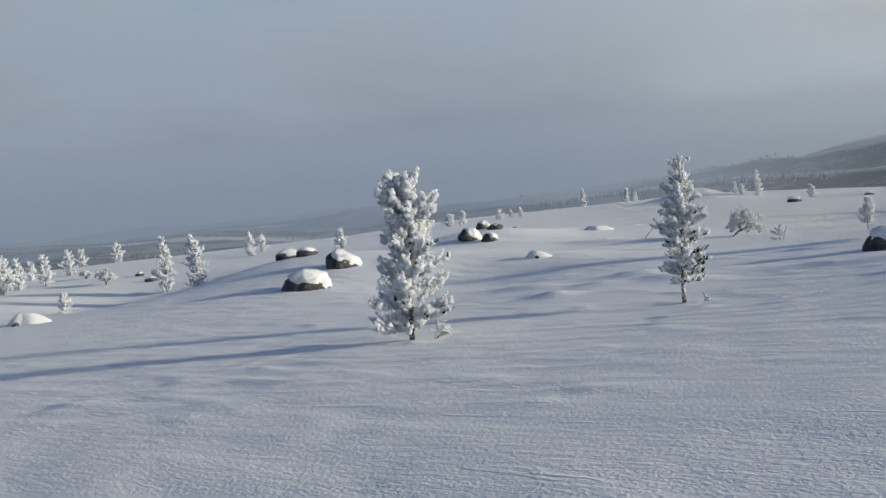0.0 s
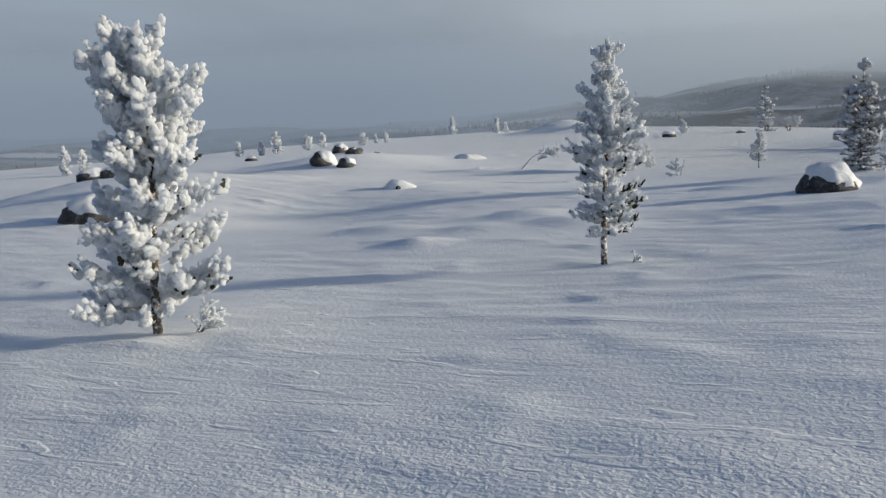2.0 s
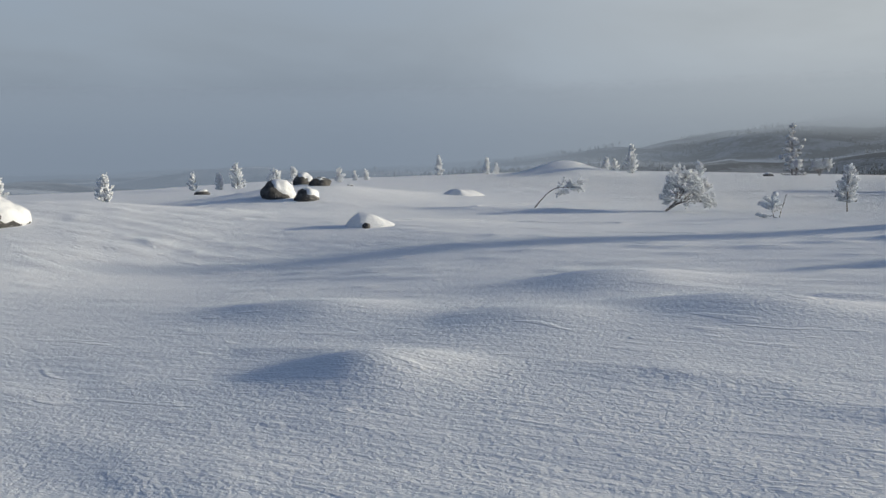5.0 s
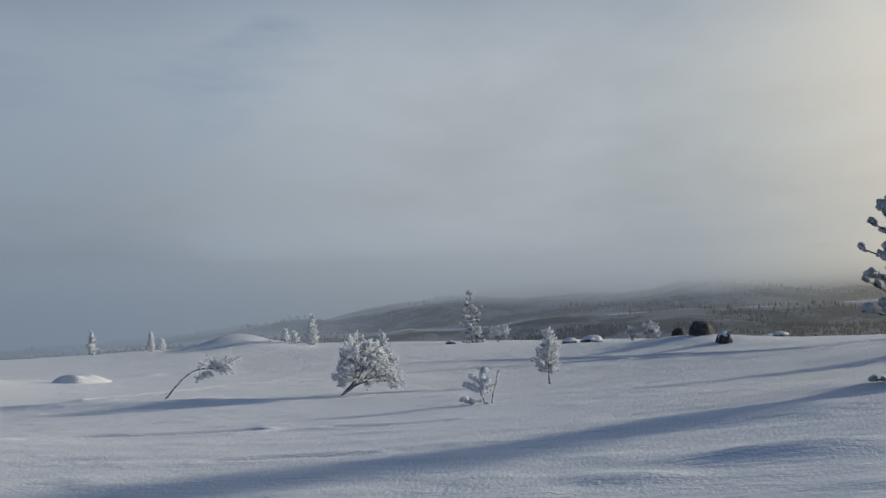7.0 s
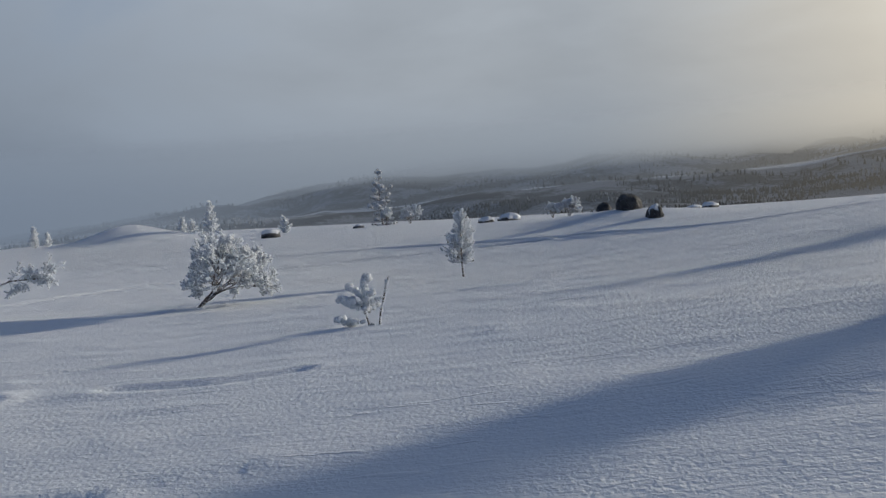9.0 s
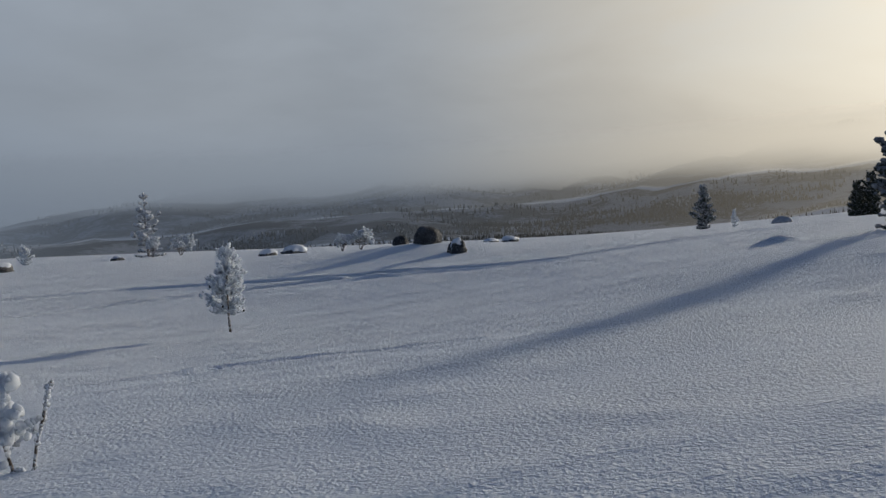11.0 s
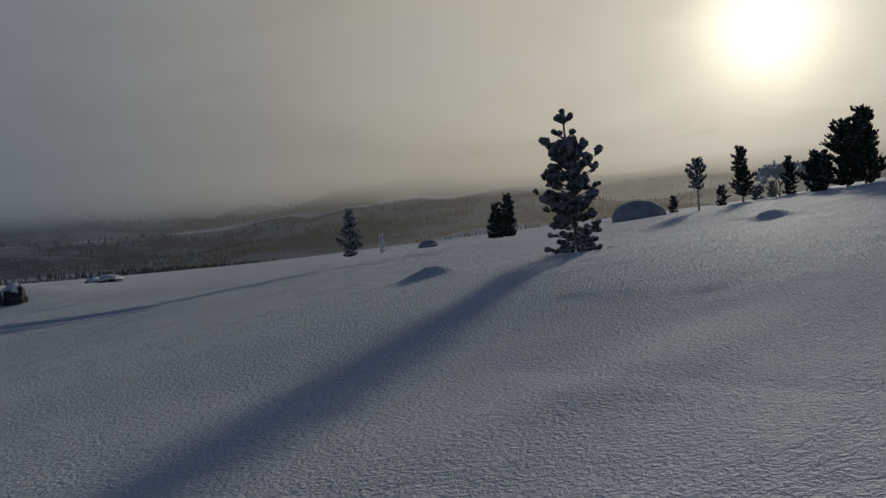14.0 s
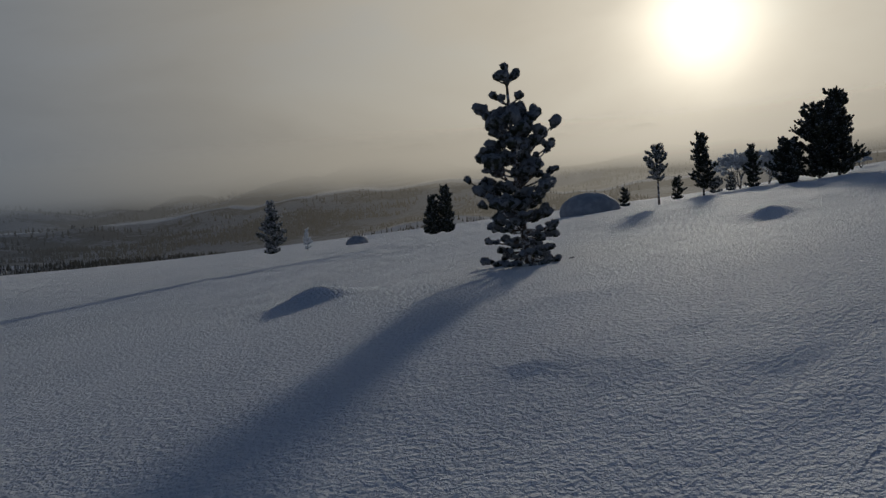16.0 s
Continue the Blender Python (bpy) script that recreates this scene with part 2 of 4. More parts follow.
# Broad lie of the fell: heights in metres every 25 m, from x = -50 and y = -25.
LIE = np.array([
    [2.54, 3.8, 4.86, 5.37, 5.66, 5.9, 6.08], [0.67, 1.2, 1.9, 2.9, 3.55, 3.59, 3.24],
    [-0.85, -0.97, -0.73, 0.8, 1.55, 1.17, 0.4], [-1.7, -1.72, -1.04, -0.93, -0.33, -1.02, -1.89],
    [-1.69, -1.51, -0.73, -0.88, -0.48, -1.33, -2.56], [-1.31, -1.23, -0.81, -0.57, -0.57, -1.24, -2.22],
    [-1.14, -1.21, -1.06, -0.96, -1.26, -1.42, -1.66], [-1.02, -1.09, -1.11, -1.19, -1.41, -1.34, -1.15],
    [-0.89, -1.0, -1.11, -1.2, -1.2, -1.02, -0.69]])
# Knolls, hollows and drifts: x, y, length along the wind, width, height.
KNOLLS = [(4, 72, 4.5, 4.5, .75), (47.3, 63.5, 5, 5, .36), (29, 55.5, 7, 7, -.6), (42, 133, 5, 3.5, 2.25), (3.2, 66.5, 4.5, 4, .5), (44.9, 60.7, 2.6, 1.9, .36), (30.0, 37.6, 2.4, 2.4, -.10), (5.9, 22.5, 4, 4, -.22),
          (-7, 38.5, 6, 5, .22), (-9, 53, 8, 6, 1.5), (-22, 57, 6, 6, -1.3), (4.6, 44, 5, 4, .4), (0.5, 39.8, 3.5, 3.5, -.5), (4.9, 28.0, 2.4, 2.2, .14), (21.8, 36.2, 2.6, 1.8, .22), (35.0, 41.0, 4.5, 3.5, .22), (27.5, 36.5, 4, 4, -.20)]
DRIFTS = [(2.6, 31.2, 1.0, .55, .17), (6.9, 31.4, .95, .75, .22), (7.1, 28.3, .95, .55, .19), (4.9, 28.9, .6, .45, .10), (3.0, 27.4, .5, .35, .16),
          (14.6, 34.2, .8, .3, .12), (17.5, 36.3, 2.2, .6, .12), (37.7, 42.75, .42, .24, .21), (43.3, 35.1, .65, .24, .20),
          (28.8, 39.0, 1.3, .35, .08), (20, 31.8, 3, .8, .2), (12.4, 26.5, 2, .6, .16), (56.1, 31.2, .9, .3, .12), (12, 56.5, 4, .6, .15)]
# Old tracks pressed into the snow: width, depth, and the way.
TRACKS = [(0.20, 0.17, [(12, 60), (19.3, 62.6), (25.4, 63.7), (30, 62.8), (34.4, 60.5), (38.5, 56.8), (39.3, 53.6), (40.3, 50.8), (43.4, 49.2), (50, 45)]),
          (0.24, 0.18, [(17, 74.5), (23.1, 72.2), (29, 68.3), (32.7, 66), (35, 62.8), (37.2, 59.5), (38.2, 56.5)]),
          (0.10, 0.05, [(10.2, 40.2), (11.1, 39.7), (12, 39)]), (0.12, 0.06, [(13.4, 43.2), (14.3, 42.3), (15.2, 41.9)]),
          (0.10, 0.05, [(22.2, 47.4), (23.1, 46.3), (23.6, 45.3), (24.6, 44)]), (0.16, 0.07, [(10, 55.4), (15.1, 54.5), (17.9, 53.4)]),
          (0.16, 0.10, [(5.7, 45.2), (9.3, 45.4), (12.1, 44)]),
          (0.20, 0.007, [(29.3, 40.0), (28.8, 39.3), (28.5, 38.6), (28.3, 38), (28, 37.4)]),
          (0.20, -0.006, [(29.9, 40.2), (30.4, 39.7), (30.85, 39.2), (31.4, 38.4), (32.2, 37)]), (0.22, -0.005, [(32.6, 39.6), (32.45, 37.8), (32.6, 36.2)])]



# Sastrugi: short wind-cut ridges, steep on one side.
rng = random.Random(77)
SASTRUGI = []
while len(SASTRUGI) < 1500:
    a, b = rng.uniform(-12, 50), rng.uniform(7, 70)
    if rng.random() < max(0.06, float(fractal(np.array(a / 8), np.array(b / 6), 2, 111)) * 3.2 - 1.0):
        size = rng.uniform(0.25, 1.0)**1.5
        SASTRUGI.append((a, b, 0.12 + 0.6 * size, (0.014 + 0.022 * size) * (1.0 if a < 14 else 0.45)))


def spline(u):
    u = np.abs(u)
    return np.where(u < 1, 2 / 3 - u * u + u**3 / 2, np.where(u < 2, (2 - u)**3 / 6, 0.0))


EDGE_AZ = [-180, -100, -60, -30, 0, 18, 35, 50, 70, 90, 110, 140, 180]
EDGE_R = [300, 150, 70, 62, 100, 125, 92, 66, 74, 84, 100, 200, 300]
HILL_AZ = [-180, -60, -30, 5, 15, 21, 30, 38, 50, 60, 75, 91, 106, 130, 180]
HILL_EL = [1.0, -0.6, -0.8, -0.6, -0.3, 0.1, 1.1, 1.7, 2.8, 2.8, 2.4, 3.2, 2.9, 2.4, 1.0]


def ground_height(x, y, fine=True):
    x, y = np.asarray(x, float), np.asarray(y, float)
    z = np.zeros_like(x)
    for j in range(9):
        by = spline((y + 25) / 25 - j)
        for i in range(7):
            z = z + LIE[j, i] * by * spline((x + 50) / 25 - i)
    c, s = math.cos(WIND), math.sin(WIND)
    for a, b, rx, ry, h in KNOLLS + DRIFTS:
        u, v = (x - a) * c - (y - b) * s, (x - a) * s + (y - b) * c
        z = z + h * np.exp(-(u * u / (rx * rx) + v * v / (ry * ry)) / 2)
    if fine:
        for a, b, long, h in SASTRUGI:
            if y.ndim == 2:
                i0, i1 = np.searchsorted(y[:, 0], (b - 3, b + 3))
                j0, j1 = np.searchsorted(x[0], (a - 3, a + 3))
                by = (slice(i0, i1), slice(j0, j1))
            else:
                by = (np.abs(x - a) < 3) & (np.abs(y - b) < 3)
            if x[by].size:
                u, v = (x[by] - a) * c - (y[by] - b) * s, (x[by] - a) * s + (y[by] - b) * c
                v = v + 0.05 * np.sin(3.1 * u + 9 * a) + 0.03 * np.sin(8.3 * u + 5 * b)
                z[by] += h * np.exp(-(u / long)**2 - (v / np.where(v < 0, 0.06, 0.34))**2)
    inside = (x > 0) & (x < 60) & (y > 30) & (y < 80)
    if inside.any():
        px, py, dip = x[inside], y[inside], 0.0
        for wide, deep, line in TRACKS:
            least = np.full(px.shape, 1e9)
            for (ax, ay), (bx, by) in zip(line, line[1:]):
                k = np.clip(((px - ax) * (bx - ax) + (py - ay) * (by - ay)) / ((bx - ax)**2 + (by - ay)**2), 0, 1)
                least = np.minimum(least, np.hypot(px - ax - k * (bx - ax), py - ay - k * (by - ay)))
            least = least + 0.3 * wide * (fractal(px / 1.5, py / 1.5, 2, 51) - 0.5)
            dip = dip - deep * np.exp(-(least / wide)**2) + 0.35 * deep * np.exp(-((least - 2.2 * wide) / wide)**2)
        z[inside] += dip
    dx, dy = x - 20, y - 55
    r, az = np.hypot(dx, dy), np.degrees(np.arctan2(dx, dy))
    over = np.maximum(r - np.interp(az, EDGE_AZ, EDGE_R), 0)
    over = over * over / (over + 25)
    z = z - 31 * (1 - np.exp(-over / 170))
    rise = np.clip((r - 650) / 2050, 0, 1)
    rise = rise * rise * (3 - 2 * rise)
    top = np.tan(np.radians(np.interp(az, HILL_AZ, HILL_EL))) * 2700 + 31
    rough = fractal(x / 420, y / 420, 5, 3) - 0.5
    z = z + rise * top * (1 + 0.8 * rough) + np.clip((r - 350) / 700, 0, 1) * rough * 75
    wooded = fractal(x / 250, y / 250, 3, 9) - 0.5
    z = z + np.clip((r - 1150) / 350, 0, 1) * np.clip((az - 12) / 12, 0, 1) * wooded * 30
    if fine:
        u, v = x * c - y * s, x * s + y * c
        near = 1 / (1 + (r / 140)**4)
        calm = 1 - 0.5 * np.clip((x - 20) / 3, 0, 1) * np.clip((38 - x) / 2, 0, 1) * np.clip((y - 33) / 1.5, 0, 1) * np.clip((42.5 - y) / 1.5, 0, 1)
        z = z + near * 0.07 * (fractal(u / 6, v / 4, 2, 11) - 0.5)
        ridge = 1 - np.abs(2 * fractal(u / 3.2, v / 1.1, 3, 21) - 1)
        mask = np.clip(fractal(x / 11, y / 9, 2, 31) * 3 - 1.1, 0, 1)
        z = z + near * calm * mask * 0.028 * np.clip(ridge - 0.72, 0, 1) / 0.28
        plate = np.clip((fractal(u / 2.2, v / 0.42, 3, 61) - 0.50) / 0.06, 0, 1)
        broken = np.clip(fractal(x / 7, y / 6, 3, 71) * 4 - 1.6, 0, 1)
        z = z + near * (0.45 + 0.55 * calm) * broken * 0.014 * plate * plate * (3 - 2 * plate)
        z = z + near * calm * 0.016 * (fractal(u / 1.3, v / 0.6, 2, 41) - 0.5)
        # A torn patch of crust below the dark pine, and the brink of the slope before it.
        torn = np.exp(-((x - 27.9) / 1.3)**2 - ((y - 41.6) / 0.75)**2)
        z = z + torn * 0.05 * (fractal(u / 0.7, v / 0.22, 2, 131) - 0.5)
        brink = x - 33.7 - 0.25 * (y - 38.5) - 0.5 * (fractal(x / 2, y / 1.5, 2, 141) - 0.5)
        z = z + 0.05 * np.exp(-(brink / np.where(brink < 0, 2.2, 5.0))**2) * np.exp(-((y - 38) / 3.0)**4)
    return z


def H(x, y):
    return float(ground_height(np.array([x]), np.array([y]))[0])


def spread(lo, hi, step, end_lo, end_hi):
    """Grid lines: even from lo to hi, then slowly and at last quickly wider apart."""
    def out(start, end, sign):
        lines, at = [], 0.0
        while start + sign * at < end if sign > 0 else start - at > end:
            at += step + (0.011 * at if at < 24 else 0.085 * (at - 24) + 0.264)
            lines.append(start + sign * at)
        return lines
    mid = list(np.arange(lo, hi, step))
    return np.array(out(lo, end_lo, -1)[::-1] + mid + out(mid[-1], end_hi, 1))


def mesh_object(name, verts, faces, mat, parent=None, label="", smooth=True):
    me = bpy.data.meshes.new(name)
    verts, faces = np.asarray(verts, np.float32), np.asarray(faces, np.int32)
    me.vertices.add(len(verts))
    me.vertices.foreach_set("co", verts.ravel())
    k = faces.shape[1]
    me.loops.add(faces.size)
    me.loops.foreach_set("vertex_index", faces.ravel())
    me.polygons.add(len(faces))
    me.polygons.foreach_set("loop_start", np.arange(0, faces.size, k, dtype=np.int32))
    me.polygons.foreach_set("loop_total", np.full(len(faces), k, np.int32))
    me.polygons.foreach_set("use_smooth", np.full(len(faces), smooth))
    me.materials.append(mat)
    me.update()
    me.validate()
    ob = new(name, me)
    if parent is not None:
        ob.parent = parent
    if label:
        ob["label"] = label
    return ob


xs, ys = spread(-2, 38, 0.125, -4200, 4200), spread(14, 45, 0.125, -4200, 4200)
gx, gy = np.meshgrid(xs, ys)
gz = ground_height(gx, gy)
i = np.arange(len(xs) * len(ys)).reshape(len(ys), len(xs))
ground = mesh_object("ground", np.stack([gx, gy, gz], -1).reshape(-1, 3),
                     np.stack([i[:-1, :-1], i[:-1, 1:], i[1:, 1:], i[1:, :-1]], -1).reshape(-1, 4), SNOW)
tagged(ground, "wind-packed snow over an open fell, rippled and drifted", "snow ground", kind="structure")

# ---- glowing shells in place of mist over the valley ----
def mist_shell(radius, top, low, thick, veil):
    m, n = material("mist_glow")
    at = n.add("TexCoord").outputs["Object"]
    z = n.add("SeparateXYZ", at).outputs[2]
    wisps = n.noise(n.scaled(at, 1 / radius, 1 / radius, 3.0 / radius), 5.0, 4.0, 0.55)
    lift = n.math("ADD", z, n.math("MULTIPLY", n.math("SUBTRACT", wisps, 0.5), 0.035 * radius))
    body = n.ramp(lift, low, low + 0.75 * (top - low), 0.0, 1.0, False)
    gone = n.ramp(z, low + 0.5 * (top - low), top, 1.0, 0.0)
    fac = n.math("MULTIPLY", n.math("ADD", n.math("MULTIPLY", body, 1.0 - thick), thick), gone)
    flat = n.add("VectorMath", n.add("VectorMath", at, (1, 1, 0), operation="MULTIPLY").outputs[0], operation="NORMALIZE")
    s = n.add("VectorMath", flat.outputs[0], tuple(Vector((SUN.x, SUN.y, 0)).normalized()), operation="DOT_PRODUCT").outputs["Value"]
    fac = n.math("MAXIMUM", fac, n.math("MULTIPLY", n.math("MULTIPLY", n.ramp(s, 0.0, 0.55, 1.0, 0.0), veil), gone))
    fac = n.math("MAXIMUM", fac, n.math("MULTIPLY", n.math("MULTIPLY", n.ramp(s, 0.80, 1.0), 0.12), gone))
    # Painted haze: the shell itself emits the mist colour and the sun's halo.
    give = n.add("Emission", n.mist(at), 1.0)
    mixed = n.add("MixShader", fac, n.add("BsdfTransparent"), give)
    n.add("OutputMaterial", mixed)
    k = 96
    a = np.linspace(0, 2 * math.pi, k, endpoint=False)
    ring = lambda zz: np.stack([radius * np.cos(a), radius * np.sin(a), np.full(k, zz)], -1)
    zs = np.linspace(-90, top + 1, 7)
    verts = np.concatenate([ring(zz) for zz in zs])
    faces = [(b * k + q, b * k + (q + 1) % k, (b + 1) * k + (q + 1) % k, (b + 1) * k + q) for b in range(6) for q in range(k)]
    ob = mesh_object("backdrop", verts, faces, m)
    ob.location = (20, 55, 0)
    return tagged(ob, "glowing shell painted as thin grey mist over the far valley", "mist", kind="structure")


for radius, top, low, thick, veil in MIST_SHELLS:
    mist_shell(radius, top, low, thick, veil)

# ---- things ----
def lumpy(seed, level, rough):
    """Vertices and faces of a knobbly ball of radius 1."""
    bm = bmesh.new()
    bmesh.ops.create_icosphere(bm, subdivisions=level, radius=1.0)
    off = Vector((seed * 7.3, seed * 3.1, seed * 1.7))
    for v in bm.verts:
        d = v.co.normalized()
        v.co = d * (1 + rough * noise.noise(d * 1.9 + off) + rough * 0.6 * noise.noise(d * 4.3 + off))
    verts = np.array([v.co[:] for v in bm.verts])
    faces = np.array([[v.index for v in f.verts] for f in bm.faces])
    bm.free()
    return verts, faces


def cauliflower(seed, level):
    """A ball of rounded knobs with creases between them, of radius about 1."""
    rng = random.Random(seed)
    knobs = [(Vector((rng.gauss(0, 1), rng.gauss(0, 1), rng.gauss(0, 1))).normalized(), rng.uniform(0.35, 0.62)) for k in range(11)]
    bm = bmesh.new()
    bmesh.ops.create_icosphere(bm, subdivisions=level, radius=1.0)
    off = Vector((seed * 2.3, seed, 0))
    for v in bm.verts:
        d = v.co.normalized()
        r = 0.62
        for k, wide in knobs:
            c = d.dot(k) * 0.72
            q = c * c - 0.72**2 + wide * wide
            if q > 0:
                r = max(r, c + math.sqrt(q))
        v.co = d * (r + 0.06 * noise.noise(d * 5 + off))
    verts = np.array([v.co[:] for v in bm.verts])
    faces = np.array([[v.index for v in f.verts] for f in bm.faces])
    bm.free()
    return verts, faces


BALLS = {1: [lumpy(k + 1, 1, 0.45) for k in range(6)], 2: [cauliflower(k + 1, 2) for k in range(6)]}


class Heap:
    """Gathers many small pieces into one mesh."""
    def __init__(self):
        self.v, self.f, self.count = [], [], 0

    def add(self, verts, faces):
        self.v.append(verts)
        self.f.append(faces + self.count)
        self.count += len(verts)

    def puff(self, rng, at, size, along, stretch=1.5, level=2):
        verts, faces = rng.choice(BALLS[level])
        along = Vector(along)
        q = along.to_track_quat("Z", "Y") @ Euler((0, 0, rng.uniform(0, 6.28))).to_quaternion()
        m = np.array(q.to_matrix())
        sc = np.array([rng.uniform(0.8, 1.15), rng.uniform(0.8, 1.15), stretch * rng.uniform(0.85, 1.2)]) * size
        self.add((verts * sc) @ m.T + np.array(at), faces)

    def tube(self, points, radii, sides=5):
        """A tapered tube along points."""
        points = [Vector(p) for p in points]
        rings = []
        for k, p in enumerate(points):
            d = (points[min(k + 1, len(points) - 1)] - points[max(k - 1, 0)]).normalized()
            a = d.orthogonal().normalized()
            b = d.cross(a)
            rings += [[*(p + radii[k] * (math.cos(t) * a + math.sin(t) * b))] for t in (6.2832 * q / sides for q in range(sides))]
        faces = [(k * sides + q, k * sides + (q + 1) % sides, (k + 1) * sides + (q + 1) % sides, (k + 1) * sides + q)
                 for k in range(len(points) - 1) for q in range(sides)]
        tris = [t for a, b, c, d in faces for t in ((a, b, c), (a, c, d))]
        last = (len(points) - 1) * sides
        tris += [(last, last + q, last + q + 1) for q in range(1, sides - 1)]
        self.add(np.array(rings), np.array(tris))

    def part(self, name, mat, parent, label=""):
        if not self.v:
            return None
        ob = mesh_object(name, np.concatenate(self.v), np.concatenate(self.f), mat, parent, label)
        if name in ("bough", "twigwork", "crown", "needle_tuft"):
            ob["kind"] = "stuff"
        return ob


def holder(name, x, y, label, category, group="", sink=0.0, z=None):
    ob = new(name)
    ob.empty_display_size = 0.2
    ob.location = (x, y, (H(x, y) if z is None else z) - sink)
    return tagged(ob, label, category, group)


def shape_column(t):
    return min(1.0, 0.62 + 1.5 * t) * (1 - max(0.0, (t - 0.45) / 0.62)**1.7)


def shape_blunt(t):
    return float(np.interp(t, [0, 0.18, 0.35, 0.5, 0.75, 0.9, 1.0], [0.90, 1.0, 0.92, 0.80, 0.72, 0.60, 0.40]))


def shape_cone(t):
    return min(1.0, 0.55 + 2.2 * t) * (1 - t)**0.8 + 0.10


def shape_spire(t):
    return float(np.interp(t, [0, 0.1, 0.3, 0.5, 0.75, 0.9, 1.0], [0.85, 1.0, 0.95, 0.86, 0.58, 0.32, 0.12]))


def pine(x, y, height, width, seed, label, mat=None, shape=shape_column, bare=0.13, puff=0.085, level=2, whorl=0.26, arms=6,
         twigs=3, lean=(0, 0), tips=0.0, tip_side=0.0, gap=0.0, group="", up=0.35, name="pine_tree", leader=1, trunk=0.014, rough=0.62, sparse=0.0, lobes=0.3):
    """A small frost-laden pine: trunk, limbs in whorls, a crown of rime fingers and some bare needle tufts."""
    rng = random.Random(seed)
    tree = holder(name, x, y, label, "tree", group, 0.03)
    mat = mat or FROST
    crown, tufts, limbs, bole = Heap(), Heap(), Heap(), Heap()
    axis = lambda t: Vector((lean[0] * t * height + 0.012 * height * math.sin(5 * t + seed), lean[1] * t * height, t * height))
    bole.tube([axis(k / 8) for k in range(9)], [height * trunk * (1.15 - k / 8) + 0.006 for k in range(9)], 7)

    def finger(heap, p, d, ln, r):
        """A twig coated so thickly that it is a knobbly finger, bending upwards."""
        count = max(2, int(ln / (r * 1.15)))
        for k in range(count):
            s = (k + 0.4) / count
            q = p + d * (ln * s) + Vector((rng.uniform(-1, 1) * 0.25 * r, rng.uniform(-1, 1) * 0.25 * r, 0.35 * ln * s * s))
            heap.puff(rng, q, r * (1.05 - 0.4 * s) * rng.uniform(0.8, 1.2), d + Vector((0, 0, 0.7 * s)), 1.3, level)

    t = bare
    while t < 0.97:
        f = (t - bare) / (1 - bare)
        for a in range(arms if f < 0.8 else max(3, arms - 2)):
            if rng.random() < gap + sparse * max(0.0, 0.45 - f):
                continue
            ang = 6.2832 * (a + rng.uniform(-0.35, 0.35)) / arms + t * 9
            lobe = 1 + lobes * 2 * noise.noise(Vector((math.cos(ang) * 1.3, math.sin(ang) * 1.3, t * height * 1.4 + seed)))
            ln = 0.5 * width * shape(f) * lobe * rng.choice((rough, 0.5 + 0.5 * rough, 1.0, 1.2 - 0.1 * rough))
            rise = (up + 0.7 * f) * rng.uniform(0.5, 1.3)
            d = Vector((math.cos(ang), math.sin(ang), rise)).normalized()
            root = axis(t + rng.uniform(-0.02, 0.02))
            end = root + d * ln
            mid = root + d * ln * 0.55 + Vector((0, 0, -0.06 * ln))
            limbs.tube([root, mid, end], [0.007 + 0.006 * ln, 0.006 + 0.003 * ln, 0.004], 4)
            east = d.x * 0.9 - d.y * 0.25
            bare_twig = tips * (0.3 + max(0.0, east) * tip_side) * max(0.0, 0.72 - f)
            across = d.cross(Vector((0, 0, 1))).normalized()
            finger(crown, mid - d * ln * 0.25, (end - mid).normalized(), ln * 0.72, puff * 0.62)
            steps = max(2, int(ln / (puff * 1.5)))
            for k in range(1, steps + 1):
                s = k / steps
                if s < 0.2 and ln > 0.3:
                    continue
                here = root.lerp(mid, s / 0.55) if s < 0.55 else mid.lerp(end, (s - 0.55) / 0.45)
                for w in range(twigs):
                    out = (d * rng.uniform(0.2, 1.0) + across * rng.uniform(-1, 1) + Vector((0, 0, rng.uniform(-0.35, 0.9)))).normalized()
                    size = puff * rng.uniform(0.42, 0.78)
                    if rng.random() < bare_twig:
                        finger(tufts, here, out, puff * rng.uniform(1.4, 2.2), size * 0.55)
                    else:
                        finger(crown, here, out, puff * rng.uniform(1.5, 3.2) * (1.1 - 0.35 * s), size)
        t += whorl / height * rng.uniform(0.8, 1.2)
    for k in range(leader):
        ang = k * 2.4 + seed
        p = axis(0.90 - 0.025 * k) + Vector((math.cos(ang), math.sin(ang), 0)) * width * 0.10 * (k > 0) * rng.uniform(0.7, 1.3)
        for q in range(3):
            finger(crown, p, Vector((rng.uniform(-0.3, 0.3), rng.uniform(-0.3, 0.3), 1)).normalized(), 0.055 * height * rng.uniform(0.7, 1.1), puff * 0.8)
    bole.part("trunk", BARK, tree, "rime-flecked brown bark")
    limbs.part("bough", FROST if mat is FROST else BARK, tree)
    crown.part("crown", mat, tree, "white rime-laden boughs" if mat in (FROST, HOARY) else "dark needles dusted with rime")
    tufts.part("needle_tuft", NEEDLES, tree, "bare dark needle tufts")
    return tree


